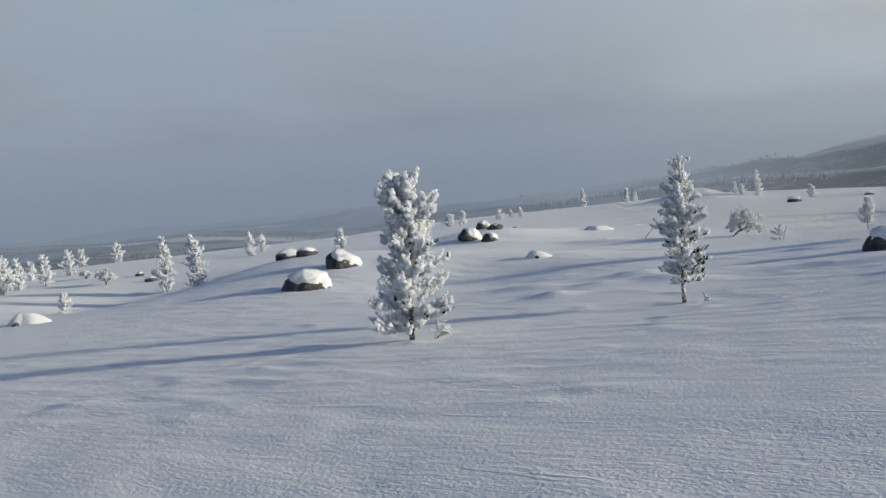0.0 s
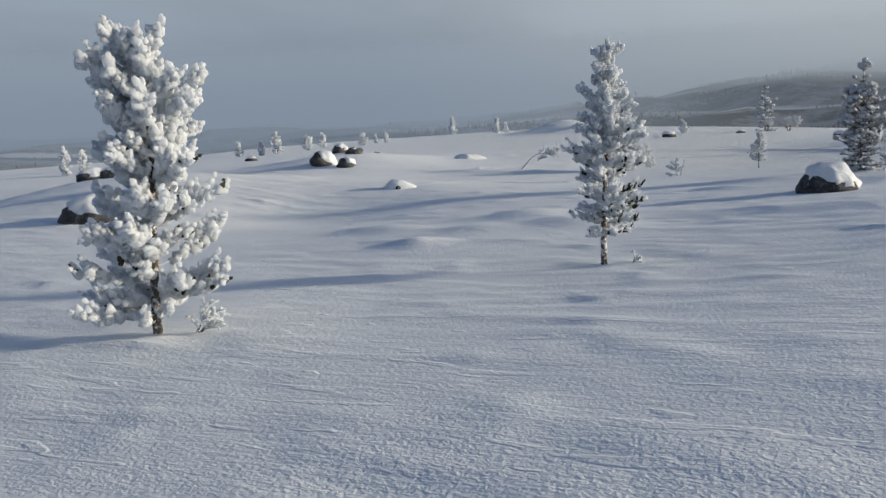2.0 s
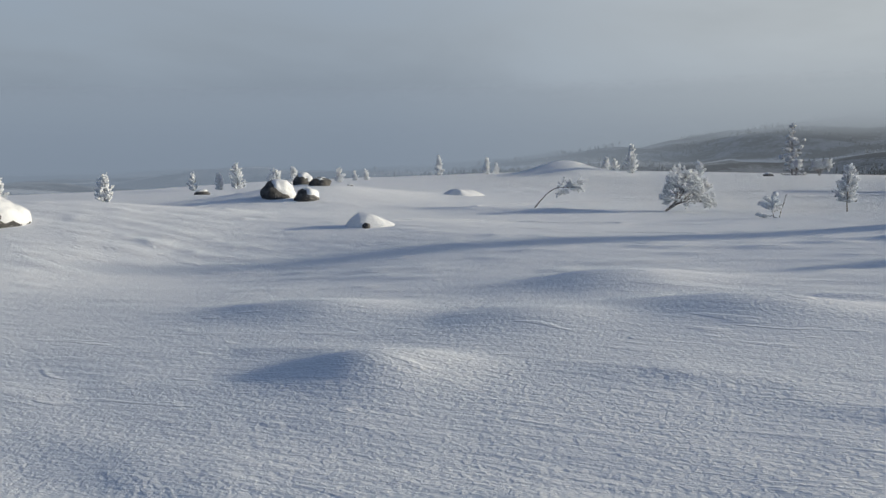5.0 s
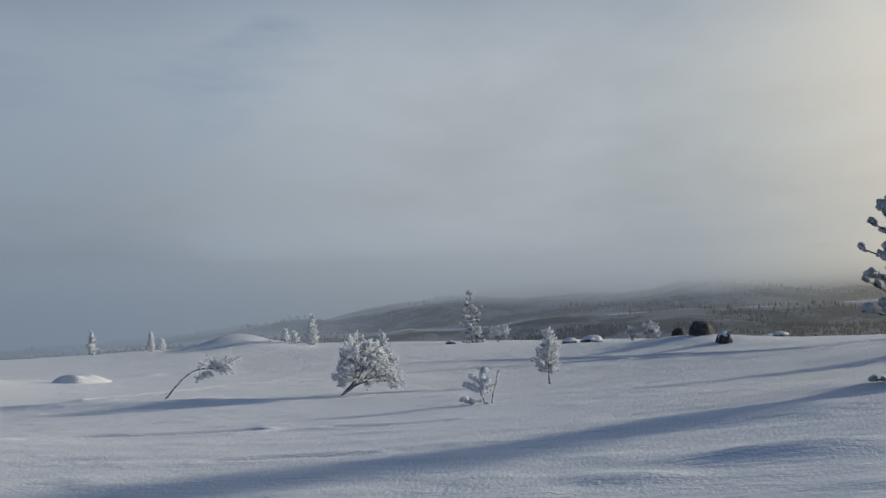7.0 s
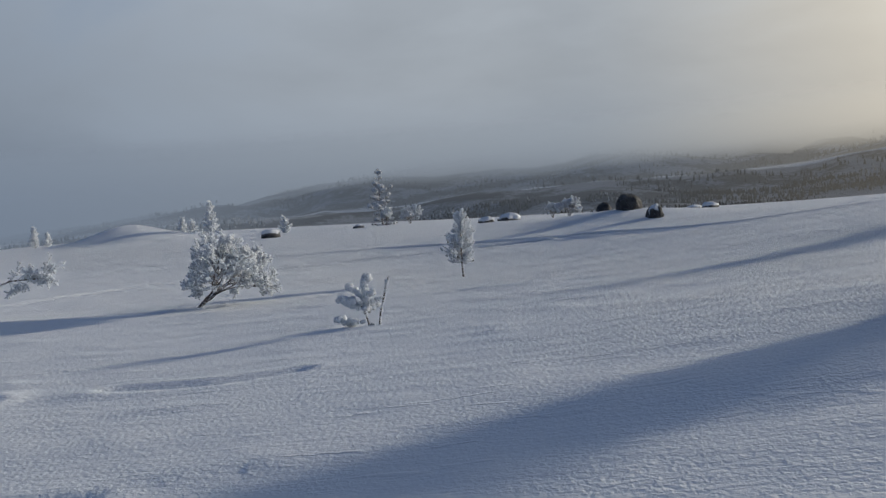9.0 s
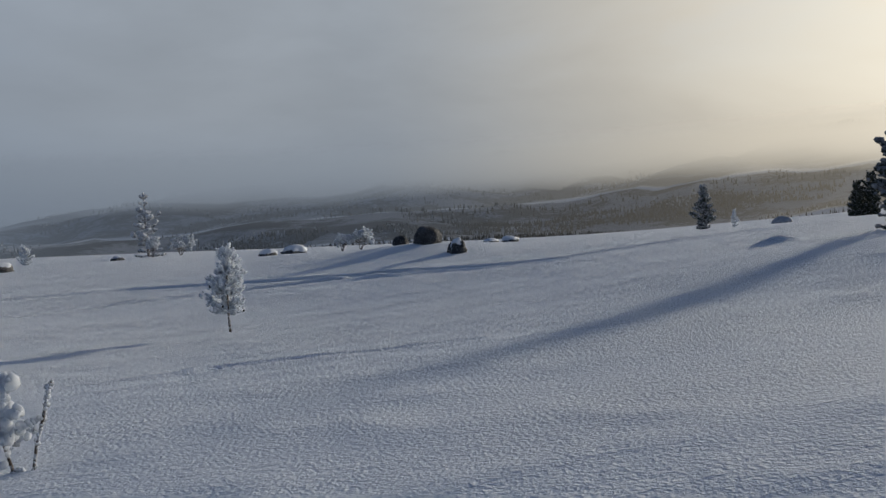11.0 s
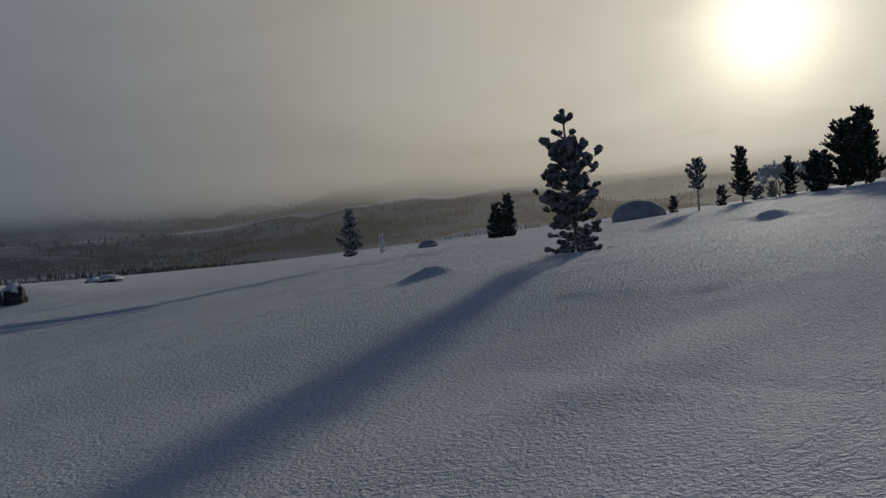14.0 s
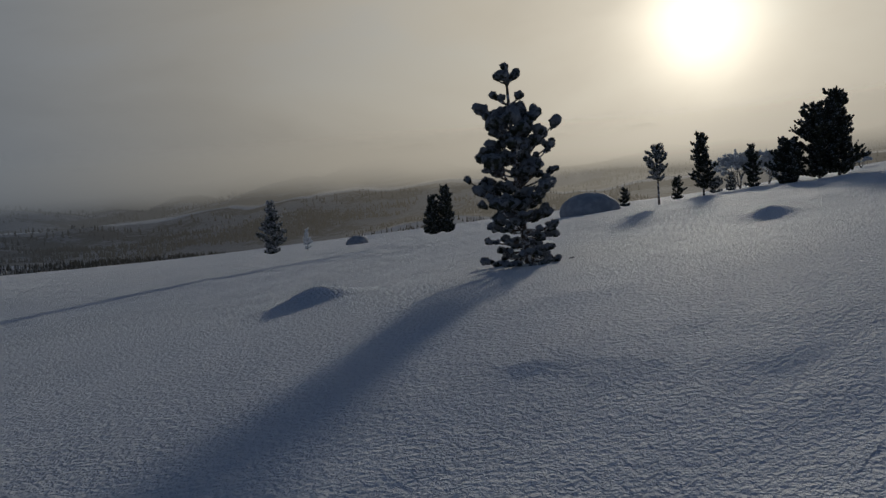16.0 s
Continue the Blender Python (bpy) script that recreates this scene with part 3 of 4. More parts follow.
def brush(seed):
    """A blunt brush of needles: narrow at the twig, broad and ragged at the end, of length about 2."""
    rng = random.Random(seed)
    bm = bmesh.new()
    bmesh.ops.create_icosphere(bm, subdivisions=2, radius=1.0)
    off = Vector((seed * 3.3, seed * 1.9, 0))
    for v in bm.verts:
        d = v.co.normalized()
        wide = 0.50 + 0.42 * min(1.0, (d.z + 1) / 1.35)
        q = 1 + 0.35 * noise.noise(d * 2.6 + off) + rng.uniform(-0.18, 0.18)
        v.co = Vector((d.x * wide * q, d.y * wide * q, max(-1.0, min(0.80, d.z * 1.1)) * q))
    verts = np.array([v.co[:] for v in bm.verts])
    faces = np.array([[v.index for v in f.verts] for f in bm.faces])
    bm.free()
    return verts, faces


BALLS[4] = [brush(k + 1) for k in range(8)]


def paw_pine(x, y, height, width, seed, label, mat, lean=(0, 0), group="", dense=1.0, clump=1.0):
    """A pine seen against the sun: tiers of boughs that end in blunt, rimed brushes of needles."""
    rng = random.Random(seed)
    tree = holder("pine_tree", x, y, label, "tree", group, 0.03)
    crown, limbs, bole = Heap(), Heap(), Heap()
    axis = lambda t: Vector((lean[0] * t * height, lean[1] * t * height + 0.008 * height * math.sin(4 * t), t * height))
    bole.tube([axis(k / 9) for k in range(10)], [height * 0.017 * (1.1 - k / 9) + 0.008 for k in range(10)], 8)

    def paw(tip, d, size):
        """Three to five brushes spread like toes from the end of a twig."""
        d = d.normalized()
        side = d.cross(Vector((0, 0, 1)))
        side = side.normalized() if side.length > 0.1 else Vector((1, 0, 0))
        count = rng.choice((2, 3, 3, 4))
        for k in range(count):
            fan = (k - (count - 1) / 2) * 0.62 + rng.uniform(-0.15, 0.15)
            out = (d * math.cos(fan) + side * math.sin(fan) + Vector((0, 0, rng.uniform(-0.1, 0.35)))).normalized()
            crown.puff(rng, tip + out * size * 0.75, size * rng.uniform(0.55, 0.78), out + Vector((0, 0, 0.25)), rng.uniform(1.0, 1.35), 4)

    def bough(root, d, ln, size, side_twigs):
        end = root + d * ln
        mid = root + d * ln * 0.5 + Vector((0, 0, -0.07 * ln))
        limbs.tube([root, mid, end], [0.0062 * height, 0.0046 * height, 0.0028 * height], 5)
        paw(end - d * size * 0.6, d + Vector((0, 0, 0.35)), size)
        across = d.cross(Vector((0, 0, 1))).normalized()
        for k in range(side_twigs):
            s = rng.uniform(0.30, 0.92)
            out = (d * 0.8 + across * rng.choice((-1, 1)) * rng.uniform(0.5, 1.1) + Vector((0, 0, rng.uniform(-0.1, 0.4)))).normalized()
            p = root.lerp(mid, s / 0.5) if s < 0.5 else mid.lerp(end, (s - 0.5) / 0.5)
            tip = p + out * max(0.07, ln * rng.uniform(0.14, 0.30))
            limbs.tube([p, tip], [0.0036 * height, 0.002 * height], 4)
            paw(tip - out * size * 0.4, out, size * rng.uniform(0.7, 1.0))

    t = 0.035
    while t < 0.74:
        reach = float(np.interp(t, [0.03, 0.10, 0.16, 0.24, 0.36, 0.46, 0.56, 0.64, 0.72, 0.78], [0.24, 0.19, 0.15, 0.22, 0.225, 0.215, 0.19, 0.145, 0.095, 0.07]))
        arms = 7 if t < 0.12 else 5 if t < 0.2 else 7 if t < 0.5 else 6 if t < 0.62 else 5
        arms = int(arms * dense + 0.5)
        for a in range(arms):
            ang = 6.2832 * (a + rng.uniform(-0.35, 0.35)) / arms + 17 * t
            ln = reach * height * width * rng.choice((0.45, 0.65, 0.8, 0.95, 1.12)) * (1 + 0.35 * noise.noise(Vector((math.cos(ang) * 1.5, math.sin(ang) * 1.5, t * 9 + seed))))
            rise = float(np.interp(t, [0.0, 0.12, 0.25, 0.8], [-0.12, 0.05, 0.42, 0.85])) * rng.uniform(0.5, 1.3)
            d = Vector((math.cos(ang), math.sin(ang), rise)).normalized()
            size = 0.0335 * clump * height * rng.uniform(0.8, 1.25) * (0.72 if t < 0.2 else 1.0)
            bough(axis(t + rng.uniform(-0.012, 0.012)), d, ln, size, 3 if ln > 0.3 else 1)
        t += (0.058 if t > 0.2 else 0.042) * rng.uniform(0.85, 1.15) / dense
    # The thin top: two small whorls on a bare leader.
    for t, reach, arms in ((0.79, 0.085, 3), (0.895, 0.055, 4), (0.915, 0.05, 3)):
        for a in range(arms):
            ang = 6.2832 * (a + rng.uniform(-0.2, 0.2)) / arms + 3 * t
            d = Vector((math.cos(ang), math.sin(ang), 0.55)).normalized()
            bough(axis(t), d, reach * height * rng.uniform(0.8, 1.15), 0.026 * height, 0)
    for t in (0.91, 0.935, 0.96):
        crown.puff(rng, axis(t), 0.021 * height, (rng.uniform(-0.3, 0.3), rng.uniform(-0.3, 0.3), 1), 1.2, 4)
    paw(axis(0.965), Vector((0.2, 0.3, 1.0)), 0.022 * height)
    bole.part("trunk", BARK, tree, "brown bark flecked with rime")
    limbs.part("bough", BARK, tree)
    crown.part("crown", mat, tree, "blunt dark needle brushes grey with rime")
    return tree


def frost_birch(x, y, height, spread_out, seed, label, lean=(0.35, 0.0), stems=3, depth=5, thick=0.035, twig=0.010, group="", furred=True):
    """A low birch with every twig furred in rime."""
    rng = random.Random(seed)
    bush = holder("frosted_birch", x, y, label, "bush", group, 0.04)
    fluff = random.Random(seed + 1000)
    stem, twigs = Heap(), Heap()

    def grow(p, d, ln, r, k):
        mid = p + d * ln * 0.5 + Vector((rng.uniform(-1, 1), rng.uniform(-1, 1), rng.uniform(-0.5, 1))) * ln * 0.07
        end = p + d * ln
        if k >= depth - 2:
            twigs.tube([p, mid, end], [max(r, twig) * 1.3, max(r, twig) * 1.5, twig * 0.9], 4)
        else:
            stem.tube([p, mid, end], [r, r * 0.85, r * 0.7], 6)
        if k >= depth:
            for q in (mid, end) if furred else ():
                twigs.puff(fluff, q, twig * fluff.uniform(1.6, 3.0), d + Vector((0, 0, 0.4)), 1.5, 1)
            return
        for q in range(rng.choice((2, 3, 3)) if k < depth - 1 else 3):
            a = Vector((rng.uniform(-1, 1), rng.uniform(-1, 1), rng.uniform(-0.6, 0.7)))
            grow(mid.lerp(end, rng.uniform(0.2, 1.0)), (d + a * 0.85).normalized(), ln * rng.uniform(0.55, 0.82), r * 0.62, k + 1)

    for q in range(stems):
        side = Vector((lean[0] + rng.uniform(-0.4, 0.4) * spread_out, lean[1] + rng.uniform(-0.4, 0.4) * spread_out, 1.0)).normalized()
        grow(Vector((rng.uniform(-0.03, 0.03), rng.uniform(-0.03, 0.03), 0)), side, height * 0.36, thick * rng.uniform(0.7, 1.0), 0)
    stem.part("stem", BARK, bush, "thin dark stems flecked with frost")
    twigs.part("twigwork", FROST, bush, "twigs thick with white hoar frost")
    return bush


def boulder(x, y, sx, sy, sz, seed, label, cap=0.55, turn=0.0, sharp=0.5, sunk=0.52, group="", tail=0.0, mat=None, uneven=0.22):
    """A granite boulder with the snow lying on it."""
    sz *= 0.68
    rock = holder("boulder", x, y, label, "boulder", group)
    rock.rotation_euler = (0, 0, radians(turn))
    bm = bmesh.new()
    bmesh.ops.create_icosphere(bm, subdivisions=4, radius=1.0)
    off = Vector((seed * 3.7, seed * 1.3, seed * 5.9))
    for v in bm.verts:
        d = v.co.normalized()
        q = 1 + uneven * noise.noise(d * 1.3 + off) + sharp * 0.22 * noise.cell(d * 1.6 + off) * 0.4 + 0.32 * uneven * noise.noise(d * 4 + off) + 0.14 * uneven * noise.noise(d * 11 + off)
        q *= 0.9 if cap > 1.5 else 1.0
        v.co = Vector((d.x * sx * q, d.y * sy * q, max(d.z, -0.6) * sz * q + sz * (0.6 - sunk)))
    verts = np.array([v.co[:] for v in bm.verts])
    faces = np.array([[v.index for v in f.verts] for f in bm.faces])
    bm.free()
    mesh_object("stone", verts, faces, mat or ROCK, rock)
    if cap > 0:
        bm = bmesh.new()
        bmesh.ops.create_icosphere(bm, subdivisions=4, radius=1.0)
        for v in bm.verts:
            d = v.co.normalized()
            q = 1 + 0.22 * noise.noise(d * 1.3 + off) + 0.10 * noise.noise(d * 4 + off) + 0.05 * noise.noise(d * 9 + off)
            edge = 1 - cap + 0.34 * noise.noise(d * 2.2 - off) + 0.10 * noise.noise(d * 8 - off) - 0.26 * d.x * tail
            lift = max(-1.0, min(1.0, (d.z - edge) / 0.22))
            grow = 1.0 + 0.07 * lift
            z = d.z * sz * q * grow + sz * (0.6 - sunk) + max(0.0, lift) * 0.05
            v.co = Vector((d.x * sx * q * (grow - 0.03), d.y * sy * q * (grow - 0.03), z))
        low = [v for v in bm.verts if v.co.z < -0.3 * sz]
        bmesh.ops.delete(bm, geom=low, context="VERTS")
        verts = np.array([v.co[:] for v in bm.verts])
        bm.verts.index_update()
        faces = np.array([[v.index for v in f.verts] for f in bm.faces])
        bm.free()
        mesh_object("snow_cap", verts, faces, CAP, rock, "thick white snow lying on the stone")
    return rock


def snow_heap(x, y, sx, sy, sz, seed, label, stone=True, tail=True):
    """A stone almost buried in snow, with a drift behind it."""
    heap = holder("snow_mound", x, y, label, "snow mound", "", 0.05)
    off = Vector((seed * 2.1, seed, seed * 0.7))
    rings, around = 14, 40
    verts, faces = [(0, 0, sz)], []
    for k in range(1, rings + 1):
        for q in range(around):
            ang, r = 6.2832 * q / around, k / rings
            d = Vector((math.cos(ang), math.sin(ang), 0))
            wide = 1 + 0.25 * noise.noise(d * 1.3 + off) + (0.8 * max(0.0, d.x)**2 if tail else 0.0)
            z = sz * ((1 - r**2.2)**1.1 * (1 + 0.25 * noise.noise(d * r * 2.2 + off)) if r < 1 else -0.1)
            verts.append((d.x * sx * r * wide, d.y * sy * r * wide, z))
    faces = [(0, 1 + q, 1 + (q + 1) % around) for q in range(around)]
    for k in range(rings - 1):
        for q in range(around):
            i, j = 1 + k * around + q, 1 + k * around + (q + 1) % around
            faces += [(i, i + around, j + around), (i, j + around, j)]
    mesh_object("snow_cap", verts, faces, CAP, heap)
    if stone:
        bm = bmesh.new()
        bmesh.ops.create_icosphere(bm, subdivisions=3, radius=1.0)
        for v in bm.verts:
            d = v.co.normalized()
            v.co = d * (1 + 0.3 * noise.noise(d * 2 + off))
            v.co = Vector((v.co.x * sx * 0.20, v.co.y * sy * 0.3 - sy * 0.95, v.co.z * sz * 0.35 + sz * 0.05))
        verts = np.array([v.co[:] for v in bm.verts])
        faces = np.array([[v.index for v in f.verts] for f in bm.faces])
        bm.free()
        mesh_object("stone", verts, faces, ROCK, heap, "dark stone showing through the snow")
    return heap


# Pines near the way.
pine(-1.31, 19.43, 3.75, 1.7, 17, "tall snow-white pine thick with rime on open snow", puff=0.090, whorl=0.185, arms=7, twigs=3, bare=0.09, shape=shape_blunt, tips=0.4, tip_side=0.9, leader=3, lean=(0.02, 0.0), trunk=0.014, rough=0.5, sparse=0.8, lobes=0.22, up=0.15)
pine(5.92, 22.55, 4.0, 1.0, 23, "slender rime-white pine with a few dark needle tufts", puff=0.066, whorl=0.16, arms=7, twigs=3, bare=0.16, shape=shape_spire, tips=0.42, tip_side=2.0, leader=2, up=0.05, rough=0.55, trunk=0.012, sparse=1.0, lobes=0.4)
paw_pine(21.0, 35.9, 4.15, 0.92, 31, "rimed pine casting a long shadow on snow", HOARY, lean=(0.0, 0.0), dense=1.15, clump=0.85)
pine(22.5, 36.0, 2.7, 0.9, 32, "smaller rimed pine beside a taller one", level=1, puff=0.08, whorl=0.22, arms=6, twigs=2, shape=shape_spire, bare=0.08, gap=0.1, rough=0.5)
pine(27.4, 53.3, 2.1, 0.95, 41, "young frosted pine on a thin bare stem", puff=0.070, whorl=0.145, arms=7, twigs=2, up=0.1, bare=0.25, shape=shape_cone, trunk=0.012, lobes=0.5, tips=0.35, gap=0.12)
paw_pine(38.84, 39.75, 3.05, 1.1, 53, "dark pine with paw-shaped rimed clumps against the sun", SHADED_RIME, lean=(0.0, 0.055))
paw_pine(55.25, 98.34, 5.6, 0.95, 61, "tall thin frosted pine on the skyline", HOARY, lean=(-0.02, 0.0), dense=0.6, clump=1.25)

# Pines in the sun's glare.
pine(57.94, 35.24, 2.2, 0.85, 71, "thin young pine with a long bare stem", mat=RIMED, level=1, puff=0.075, whorl=0.18, arms=6, twigs=2, shape=shape_column, bare=0.45, trunk=0.016, group="sunward pines")
pine(63.9, 32.47, 2.9, 0.95, 72, "slender dark pine standing against the sun", mat=DUSTED, level=1, puff=0.09, whorl=0.22, arms=6, twigs=2, shape=shape_spire, bare=0.14, group="sunward pines")
pine(62.04, 27.35, 3.55, 1.9, 73, "broad dark pine in a close group", mat=DUSTED, level=1, puff=0.10, whorl=0.24, arms=7, twigs=3, gap=0.06, lobes=0.4, shape=shape_cone, bare=0.05, group="pine group")
pine(61.8, 28.2, 3.05, 1.65, 74, "dark bushy pine leaning on its neighbour", mat=DUSTED, level=1, puff=0.10, whorl=0.24, arms=7, twigs=3, gap=0.06, lobes=0.4, shape=shape_column, bare=0.05, group="pine group")
pine(61.7, 29.4, 1.65, 1.25, 75, "low dark pine at the foot of taller ones", mat=DUSTED, level=1, puff=0.12, whorl=0.22, arms=6, twigs=3, shape=shape_column, bare=0.03, group="pine group")
pine(80.35, 58.52, 3.55, 1.6, 76, "blue-grey rimed pine below the snow brow", mat=RIMED, level=1, puff=0.14, whorl=0.28, arms=6, twigs=2, shape=shape_cone, bare=0.04)
pine(80.7, 56.2, 1.4, 0.6, 77, "little frosted sapling below the snow brow", puff=0.09, whorl=0.25, arms=5, twigs=1, shape=shape_cone)
pine(85.78, 47.0, 3.5, 1.4, 78, "dark double-topped pine below the snow brow", mat=DUSTED, level=1, puff=0.14, whorl=0.27, arms=6, twigs=2, shape=shape_spire, bare=0.04)
pine(85.7, 48.0, 2.9, 1.2, 79, "dark pine grown together with a taller one", mat=DUSTED, level=1, puff=0.14, whorl=0.27, arms=6, twigs=2, shape=shape_spire, bare=0.04)
pine(71.47, 35.24, 1.0, 0.6, 80, "small dark pine behind a snow dome", mat=DUSTED, level=1, puff=0.08, whorl=0.2, arms=5, twigs=2, shape=shape_cone, bare=0.03, group="low pines")
pine(69.82, 32.69, 1.2, 0.7, 81, "small dark pine on the snow brow", mat=DUSTED, level=1, puff=0.08, whorl=0.2, arms=5, twigs=2, shape=shape_cone, bare=0.03, group="low pines")
pine(70.1, 30.73, 0.75, 0.75, 82, "low dark pine bush in the snow", mat=RIMED, level=1, puff=0.08, whorl=0.2, arms=6, twigs=2, shape=shape_column, bare=0.03, group="low pines")
pine(70.2, 29.89, 0.85, 0.5, 83, "low pointed pine in the snow", mat=RIMED, level=1, puff=0.08, whorl=0.2, arms=5, twigs=2, shape=shape_cone, bare=0.03, group="low pines")
pine(66.2, 29.76, 1.9, 0.7, 84, "narrow dark pine before frosted birches", mat=DUSTED, level=1, puff=0.09, whorl=0.22, arms=5, twigs=2, shape=shape_spire, bare=0.03)
frost_birch(68.2, 29.9, 2.3, 1.3, 85, "spreading frosted birch against the light", stems=5, depth=5, lean=(0, 0.1), twig=0.018)
frost_birch(68.4, 28.5, 1.9, 1.3, 86, "low frosted birch against the light", stems=5, depth=5, lean=(0, -0.1), twig=0.016)
frost_birch(73.3, 22.34, 1.0, 1.3, 87, "low frosted bush behind the pine group", stems=4, depth=4, lean=(0, 0), twig=0.016)
pine(73.6, 20.2, 0.85, 0.6, 88, "small dark pine on the sunward slope", mat=DUSTED, level=1, puff=0.08, whorl=0.2, arms=5, twigs=2, shape=shape_cone, bare=0.03)

# Frosted saplings and birches in the open.
frost_birch(18.61, 53.77, 2.5, 1.25, 91, "round frosted birch bush on a slanting stem", lean=(0.95, -0.75), stems=6, depth=6, thick=0.035, twig=0.0115)


def bent_birch():
    rng, fluff = random.Random(5), random.Random(6)
    bush = holder("bent_birch", 14.0, 58.12, "bowed bare birch stem with a frosted tip", "bush", "", 0.03)
    stem, twigs = Heap(), Heap()
    side = Vector((0.80, -0.60, 0))
    path = [side * (2.0 * t) + Vector((0, 0, 1.02 * math.sin(min(1.0, t * 1.5) * 1.571))) for t in [k / 10 for k in range(11)]]
    stem.tube(path, [0.036 * (1 - 0.06 * k) for k in range(11)], 6)

    def spray(p, d, ln, k):
        end = p + d * ln
        twigs.tube([p, p.lerp(end, 0.5), end], [0.012, 0.014, 0.008], 4)
        twigs.puff(fluff, end, fluff.uniform(0.02, 0.034), d, 1.5, 1)
        if k < 3:
            for q in range(3):
                a = Vector((rng.uniform(-1, 1), rng.uniform(-1, 1), rng.uniform(-0.8, 0.8)))
                spray(p.lerp(end, rng.uniform(0.3, 1)), (d + a).normalized(), ln * rng.uniform(0.5, 0.8), k + 1)
    for k in range(6, 11):
        for q in range(3):
            spray(path[k], Vector((0.5 + rng.uniform(-0.5, 0.6), -0.4 + rng.uniform(-0.5, 0.5), rng.uniform(-0.9, 0.9))).normalized(), 0.27, 0)
    spray(path[10], Vector((0.75, -0.5, 0.55)).normalized(), 0.5, 1)
    spray(path[9], Vector((0.75, -0.5, 0.75)).normalized(), 0.5, 1)
    stem.part("stem", BARK, bush, "bare dark stem bent over in an arch")
    twigs.part("twigwork", FROST, bush, "white frosted twigs")


bent_birch()


def sapling():
    """The knee-high sapling hung with fat rime paws, and the frosted stick beside it."""
    rng = random.Random(9)
    tree = holder("pine_sapling", 17.79, 44.28, "knee-high pine sapling hung with fat rime clumps", "sapling", "", 0.02)
    right = Vector((0.67, -0.74, 0))
    crown, stick = Heap(), Heap()

    def limb(points, sizes):
        stick.tube(points, [0.014] * (len(points) - 1) + [0.008], 5)
        total = 0
        for a, b in zip(points, points[1:]):
            for k in range(6):
                p = a.lerp(b, (k + 0.5) / 6)
                crown.puff(rng, p + Vector((rng.uniform(-1, 1), rng.uniform(-1, 1), rng.uniform(-0.6, 1))) * 0.6 * sizes[total], sizes[total] * rng.uniform(0.7, 1.15), b - a, 1.05, 2)
            total += 1
    up = lambda a, z, s=0.0: right * a + Vector((0.3, 0.3, 0)) * s + Vector((0, 0, z))
    limb([up(0, 0), up(-0.06, 0.25), up(-0.05, 0.55), up(-0.01, 0.72), up(0.0, 0.86)], [0.022, 0.05, 0.062, 0.062])
    limb([up(-0.06, 0.10), up(-0.25, 0.08), up(-0.42, 0.05, .3), up(-0.62, 0.13, .5)], [0.04, 0.065, 0.065])
    limb([up(-0.06, 0.32), up(-0.24, 0.42, -.3), up(-0.44, 0.50, -.4)], [0.06, 0.07])
    limb([up(-0.06, 0.45), up(-0.22, 0.60, .2), up(-0.36, 0.64, .3)], [0.06, 0.06])
    limb([up(-0.05, 0.30), up(0.10, 0.40, .2), up(0.26, 0.46, .2)], [0.05, 0.035])
    limb([up(-0.05, 0.36), up(0.08, 0.55, -.3), up(0.14, 0.58, -.4)], [0.05, 0.05])
    limb([up(-0.12, 0.24, .4), up(0.02, 0.26, .6), up(0.12, 0.32, .8)], [0.05, 0.045])
    limb([up(0.16, 0.0), up(0.20, 0.22), up(0.28, 0.48), up(0.34, 0.72), up(0.37, 0.78)], [0.018, 0.022, 0.026, 0.022])
    limb([up(-0.02, 0.02), up(0.05, 0.04), up(0.10, 0.0)], [0.018, 0.018])
    stick.part("stem", BARK, tree)
    crown.part("crown", FROST, tree, "fat white rime paws")


sapling()

# Boulders.
boulder(-7.2, 40.0, 1.2, 0.9, 1.12, 3, "long dark boulder under a deep snow cap", cap=0.66, turn=10, tail=1.8)
boulder(-6.2, 46.0, 0.97, 0.87, 1.1, 4, "dark boulder with snow drifted against one side", cap=0.50, turn=0, tail=3.0)
boulder(-10.9, 55.4, 0.95, 0.7, 0.8, 6, "snow-topped boulder on a low knoll", cap=0.5)
boulder(-9.2, 52.6, 0.7, 0.5, 0.62, 7, "small snow-topped boulder on a knoll", cap=0.45)
boulder(15.9, 30.5, 0.84, 0.72, 0.98, 8, "wide boulder under a smooth deep snow cap", cap=0.74, turn=-12, tail=1.4)
boulder(1.68, 64.5, 0.88, 0.8, 1.15, 12, "pale lichen-spotted boulder with a snow shoulder", cap=0.32, tail=3.0, group="boulder cluster")
boulder(3.22, 63.0, 0.66, 0.55, 0.78, 13, "speckled boulder beside a larger one", cap=0.25, tail=3.2, group="boulder cluster")
boulder(3.2, 71.0, 0.66, 0.6, 0.95, 14, "upright snow-topped boulder on the knoll", cap=0.35, tail=2.2, group="boulder cluster")
boulder(4.15, 69.0, 0.62, 0.5, 0.62, 15, "low dark boulder on the knoll", cap=0.12, group="boulder cluster")
boulder(-4.6, 88.0, 0.65, 0.5, 0.5, 16, "dark stone on the snow rim", cap=0.3)
boulder(6.3, 74.5, 0.28, 0.2, 0.25, 17, "small dark stone poking out of snow", cap=0.3)
boulder(45.1, 60.4, 0.70, 0.65, 1.0, 18, "upright black boulder with a dusting of snow", cap=0.0, sunk=0.45)
boulder(45.25, 62.2, 0.45, 0.4, 0.6, 19, "low black boulder beside a taller one", cap=0.0)
boulder(43.7, 57.7, 0.45, 0.4, 0.75, 20, "pointed black stone half drifted over", cap=0.25, sharp=1.2)
boulder(52.78, 77.71, 0.98, 0.7, 0.68, 21, "rounded boulder mostly hidden by snow", cap=0.85)
boulder(50.47, 77.8, 0.65, 0.5, 0.5, 22, "snowed-over boulder with a dark foot", cap=0.8)
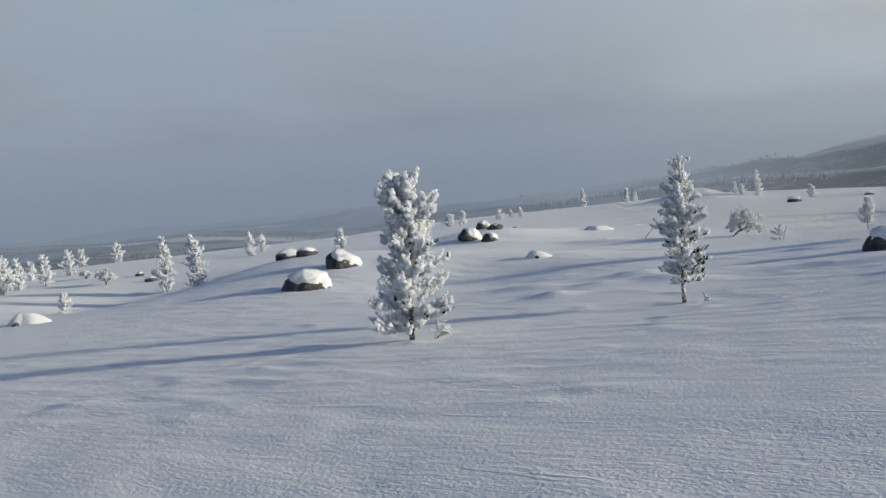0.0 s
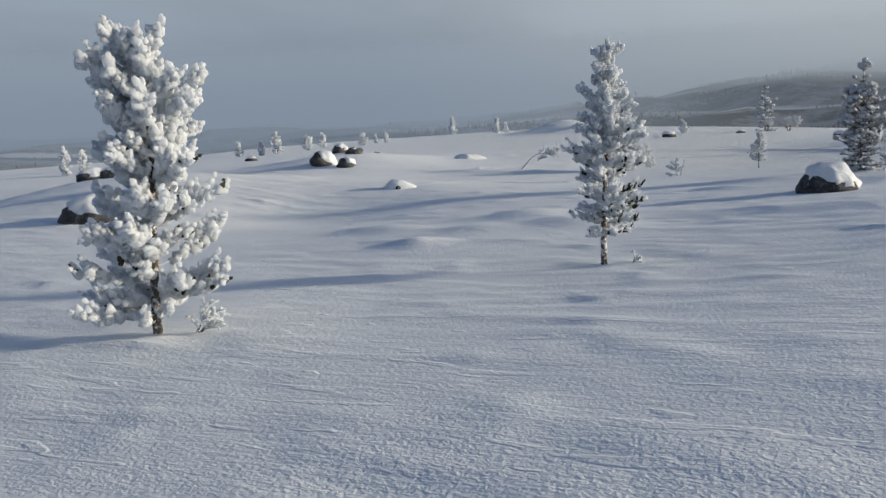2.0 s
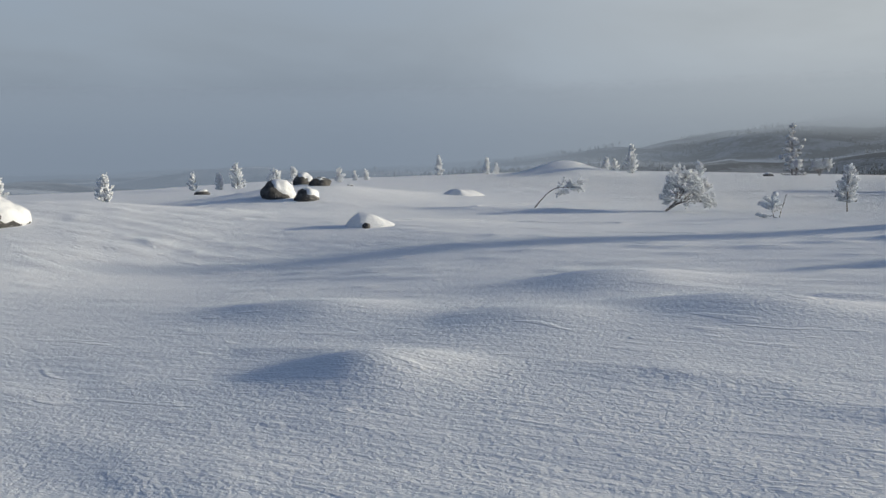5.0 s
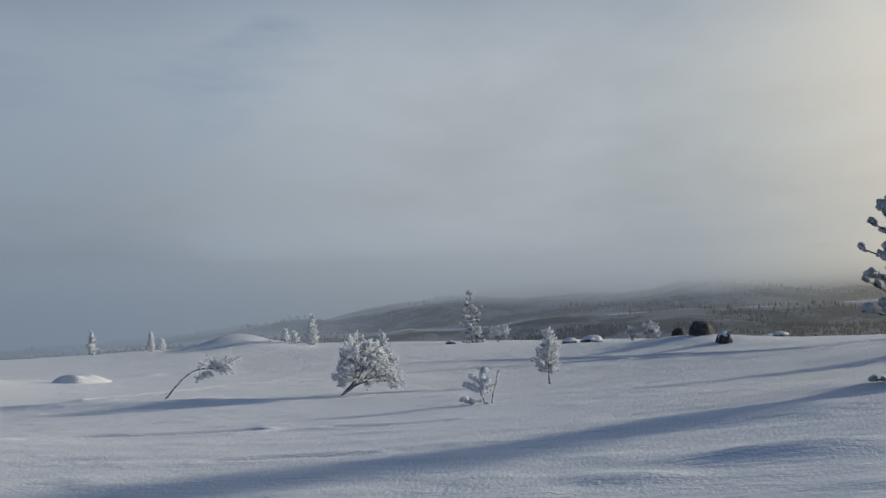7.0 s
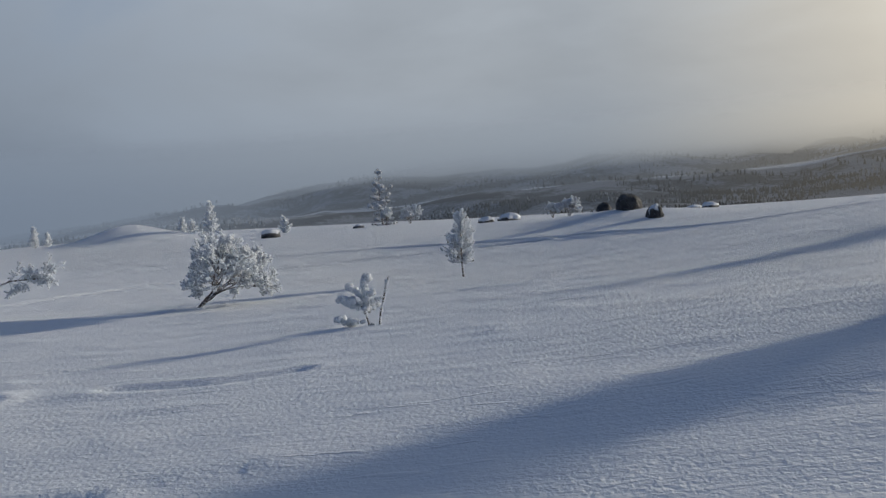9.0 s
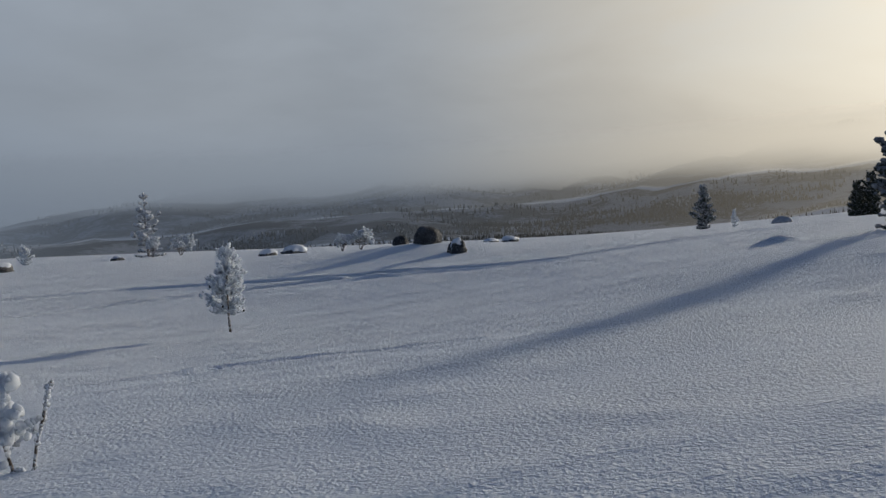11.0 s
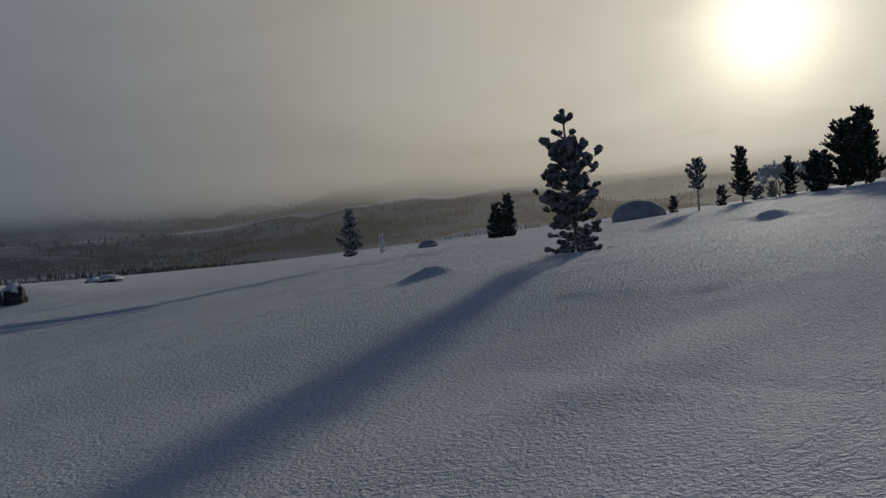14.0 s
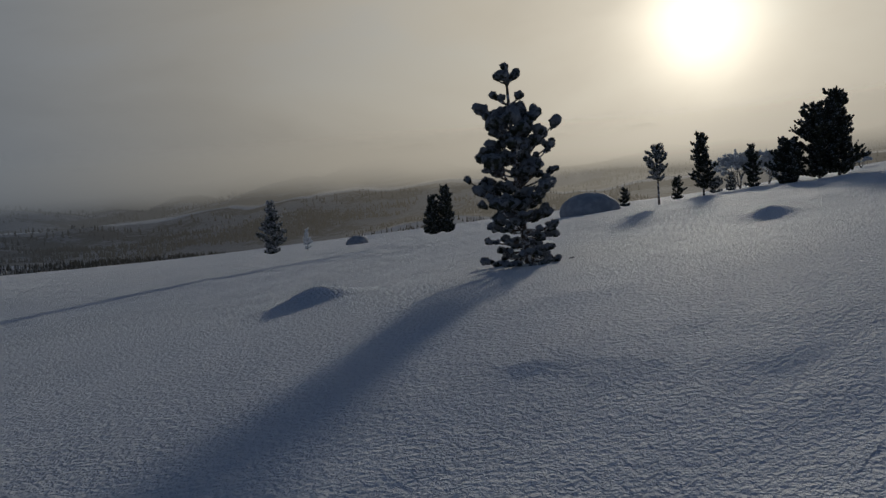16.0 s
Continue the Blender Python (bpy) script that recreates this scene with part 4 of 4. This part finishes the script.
boulder(38.88, 89.78, 0.8, 0.6, 0.75, 23, "snow-capped dark boulder by the skyline", cap=0.5)
boulder(48.83, 92.78, 0.55, 0.4, 0.38, 24, "low dark stone by the skyline", cap=0.25)
boulder(52.85, 60.49, 0.6, 0.45, 0.40, 25, "small snow-covered stone on the brow", cap=0.7)
boulder(61.1, 67.1, 0.7, 0.45, 0.34, 26, "flat snow-covered stone on the brow", cap=0.8)
boulder(62.18, 37.63, 1.3, 1.3, 1.25, 27, "big rounded rock of mottled blue-grey", cap=0.0, mat=GREYROCK, sharp=0.0, uneven=0.07)
boulder(75.2, 51.3, 0.75, 0.7, 0.75, 28, "small rounded rock of mottled blue-grey below the brow", cap=0.0, mat=GREYROCK, sharp=0.0, uneven=0.07)
boulder(-27.4, 72.0, 0.4, 0.3, 0.42, 29, "dark stone on the lower slope", cap=0.3)
boulder(-24.7, 67.2, 0.5, 0.4, 0.45, 30, "dark stone beside frosted pines", cap=0.3)
snow_heap(4.5, 44.0, 0.62, 0.5, 0.45, 2, "snow-buried stone with a small dark gap")
snow_heap(12.7, 70.03, 0.95, 0.7, 0.45, 3, "smooth snow mound over a buried stone", stone=False)
snow_heap(-21.7, 41.0, 0.85, 0.7, 0.65, 5, "snow mound over a buried stone on the slope")

# Smaller frosted pines away on the fell.
far_pine = dict(puff=0.13, whorl=0.30, arms=5, twigs=2, level=1, shape=shape_cone, bare=0.05, group="frosted pines")
SLOPE = "frosted pine on the lower snow slope"
RIM = "small frosted pine on the snow rim"
for k, (x, y, h, w) in enumerate([(-21.4, 61.3, 4.0, 1.7), (-17.6, 56.5, 3.6, 1.75), (-25.3, 53.1, 1.4, 0.7), (-42.5, 104.8, 2.7, 1.7),
                                  (-20.1, 83.4, 2.3, 0.9), (-20.3, 89.7, 2.1, 1.0), (-35.4, 64.5, 3.0, 1.9), (-36.0, 67.9, 2.5, 1.7)]):
    pine(x, y, h, w, 200 + k, SLOPE, **far_pine)
for k, (x, y, h, w) in enumerate([(-34.9, 70.2, 2.7, 1.6), (-37.4, 80.3, 2.4, 1.6), (-44.6, 99.2, 2.2, 1.4), (-39.9, 77.8, 1.7, 1.0), (-10.5, 81.0, 1.9, 1.3)]):
    pine(x, y, h, w, 220 + k, SLOPE, **far_pine)
for k, (x, y, h, w) in enumerate([(-2.5, 99.0, 2.2, 1.7), (-4.2, 99.5, 1.4, 0.9), (-6.6, 99.5, 1.6, 0.8), (0.9, 109.0, 1.75, 1.6), (2.8, 114.0, 1.8, 1.2),
                                  (8.1, 116.0, 1.6, 1.3), (12.3, 127.0, 1.25, 0.8), (10.8, 127.0, 1.1, 0.7)]):
    pine(x, y, h, w, 240 + k, RIM, **far_pine)
for k, (x, y, h, w) in enumerate([(27.8, 157.5, 3.4, 1.5), (36.4, 158.0, 3.0, 1.5), (38.3, 159.0, 2.0, 1.4), (47.6, 141.5, 1.5, 1.7),
                                  (48.5, 133.3, 2.0, 1.3), (48.9, 131.1, 1.5, 1.2), (49.6, 126.7, 4.0, 1.9), (47.1, 103.1, 1.5, 1.1)]):
    pine(x, y, h, w, 260 + k, RIM, **far_pine)
for k, (x, y, h) in enumerate([(-28.3, 66.8, 1.5), (-33.0, 73.8, 0.9), (53.8, 95.6, 1.7), (57.3, 96.6, 1.9), (56.2, 95.2, 1.4), (52.4, 71.3, 1.5), (51.4, 71.9, 1.3)]):
    frost_birch(x, y, h, 1.3, 280 + k, "low frosted birch bush on the snow", stems=5, depth=5, lean=(0.1, 0), twig=0.018, group="frosted bushes")


# The wooded valley side, far off.
def far_wood(name, label, count, seed, r0, r1, az0, az1, tall, keep):
    rng = np.random.RandomState(seed)
    r = np.sqrt(rng.uniform(r0 * r0, r1 * r1, count))
    az = np.radians(rng.uniform(az0, az1, count))
    x, y = 20 + r * np.sin(az), 55 + r * np.cos(az)
    ok = keep(fractal(x / 180, y / 180, 4, 5), r)
    bend = r + 0.18 * (x - 20)
    for near_edge, far_edge in BOGS:
        ok &= (bend < near_edge) | (bend > far_edge)
    x, y, r = x[ok], y[ok], r[ok]
    z = ground_height(x, y, False)
    h = tall * rng.uniform(0.55, 1.25, len(x))
    w = h * rng.uniform(0.16, 0.30, len(x))
    k = 4
    verts, faces = [], []
    turn = rng.uniform(0, 6.28, len(x))
    for tier, (low, high, wide) in enumerate(((0.02, 0.62, 1.0), (0.40, 1.0, 0.66))):
        for q in range(k):
            a = turn + 6.2832 * q / k + tier
            verts.append(np.stack([x + w * wide * np.cos(a), y + w * wide * np.sin(a), z + h * low], -1))
        verts.append(np.stack([x, y, z + h * high], -1))
    v = np.stack(verts, 1).reshape(-1, 3)
    one = np.array([(t * (k + 1) + q, t * (k + 1) + (q + 1) % k, t * (k + 1) + k) for t in range(2) for q in range(k)])
    f = (np.arange(len(x))[:, None, None] * (2 * (k + 1)) + one[None]).reshape(-1, 3)
    ob = mesh_object(name, v, f, FOREST, smooth=False)
    return tagged(ob, label, "forest", kind="stuff")


far_wood("valley_forest", "dark forest on the valley floor, tops frosted white", 38000, 1, 260, 1150, 10, 135, 5.6,
         lambda q, r: q > 0.49 + 0.06 * np.clip((450 - r) / 200, 0, 1))
far_wood("hillside_forest", "patchy frosted forest on the far hillside", 27000, 2, 1100, 2700, 5, 135, 7.0, lambda q, r: q > 0.52)
far_wood("lowland_forest", "distant forest lost in grey mist", 5000, 3, 500, 2600, -75, 10, 4.0, lambda q, r: q > 0.42)

frost_birch(-0.85, 19.2, 0.62, 2.2, 301, "frosted twigs poking through the snow", stems=6, depth=3, lean=(0.7, 0), thick=0.012, twig=0.011, furred=False)
frost_birch(6.35, 22.4, 0.30, 1.8, 302, "frosted twigs poking through the snow", stems=4, depth=3, lean=(0.8, 0), thick=0.012, twig=0.010, furred=False)
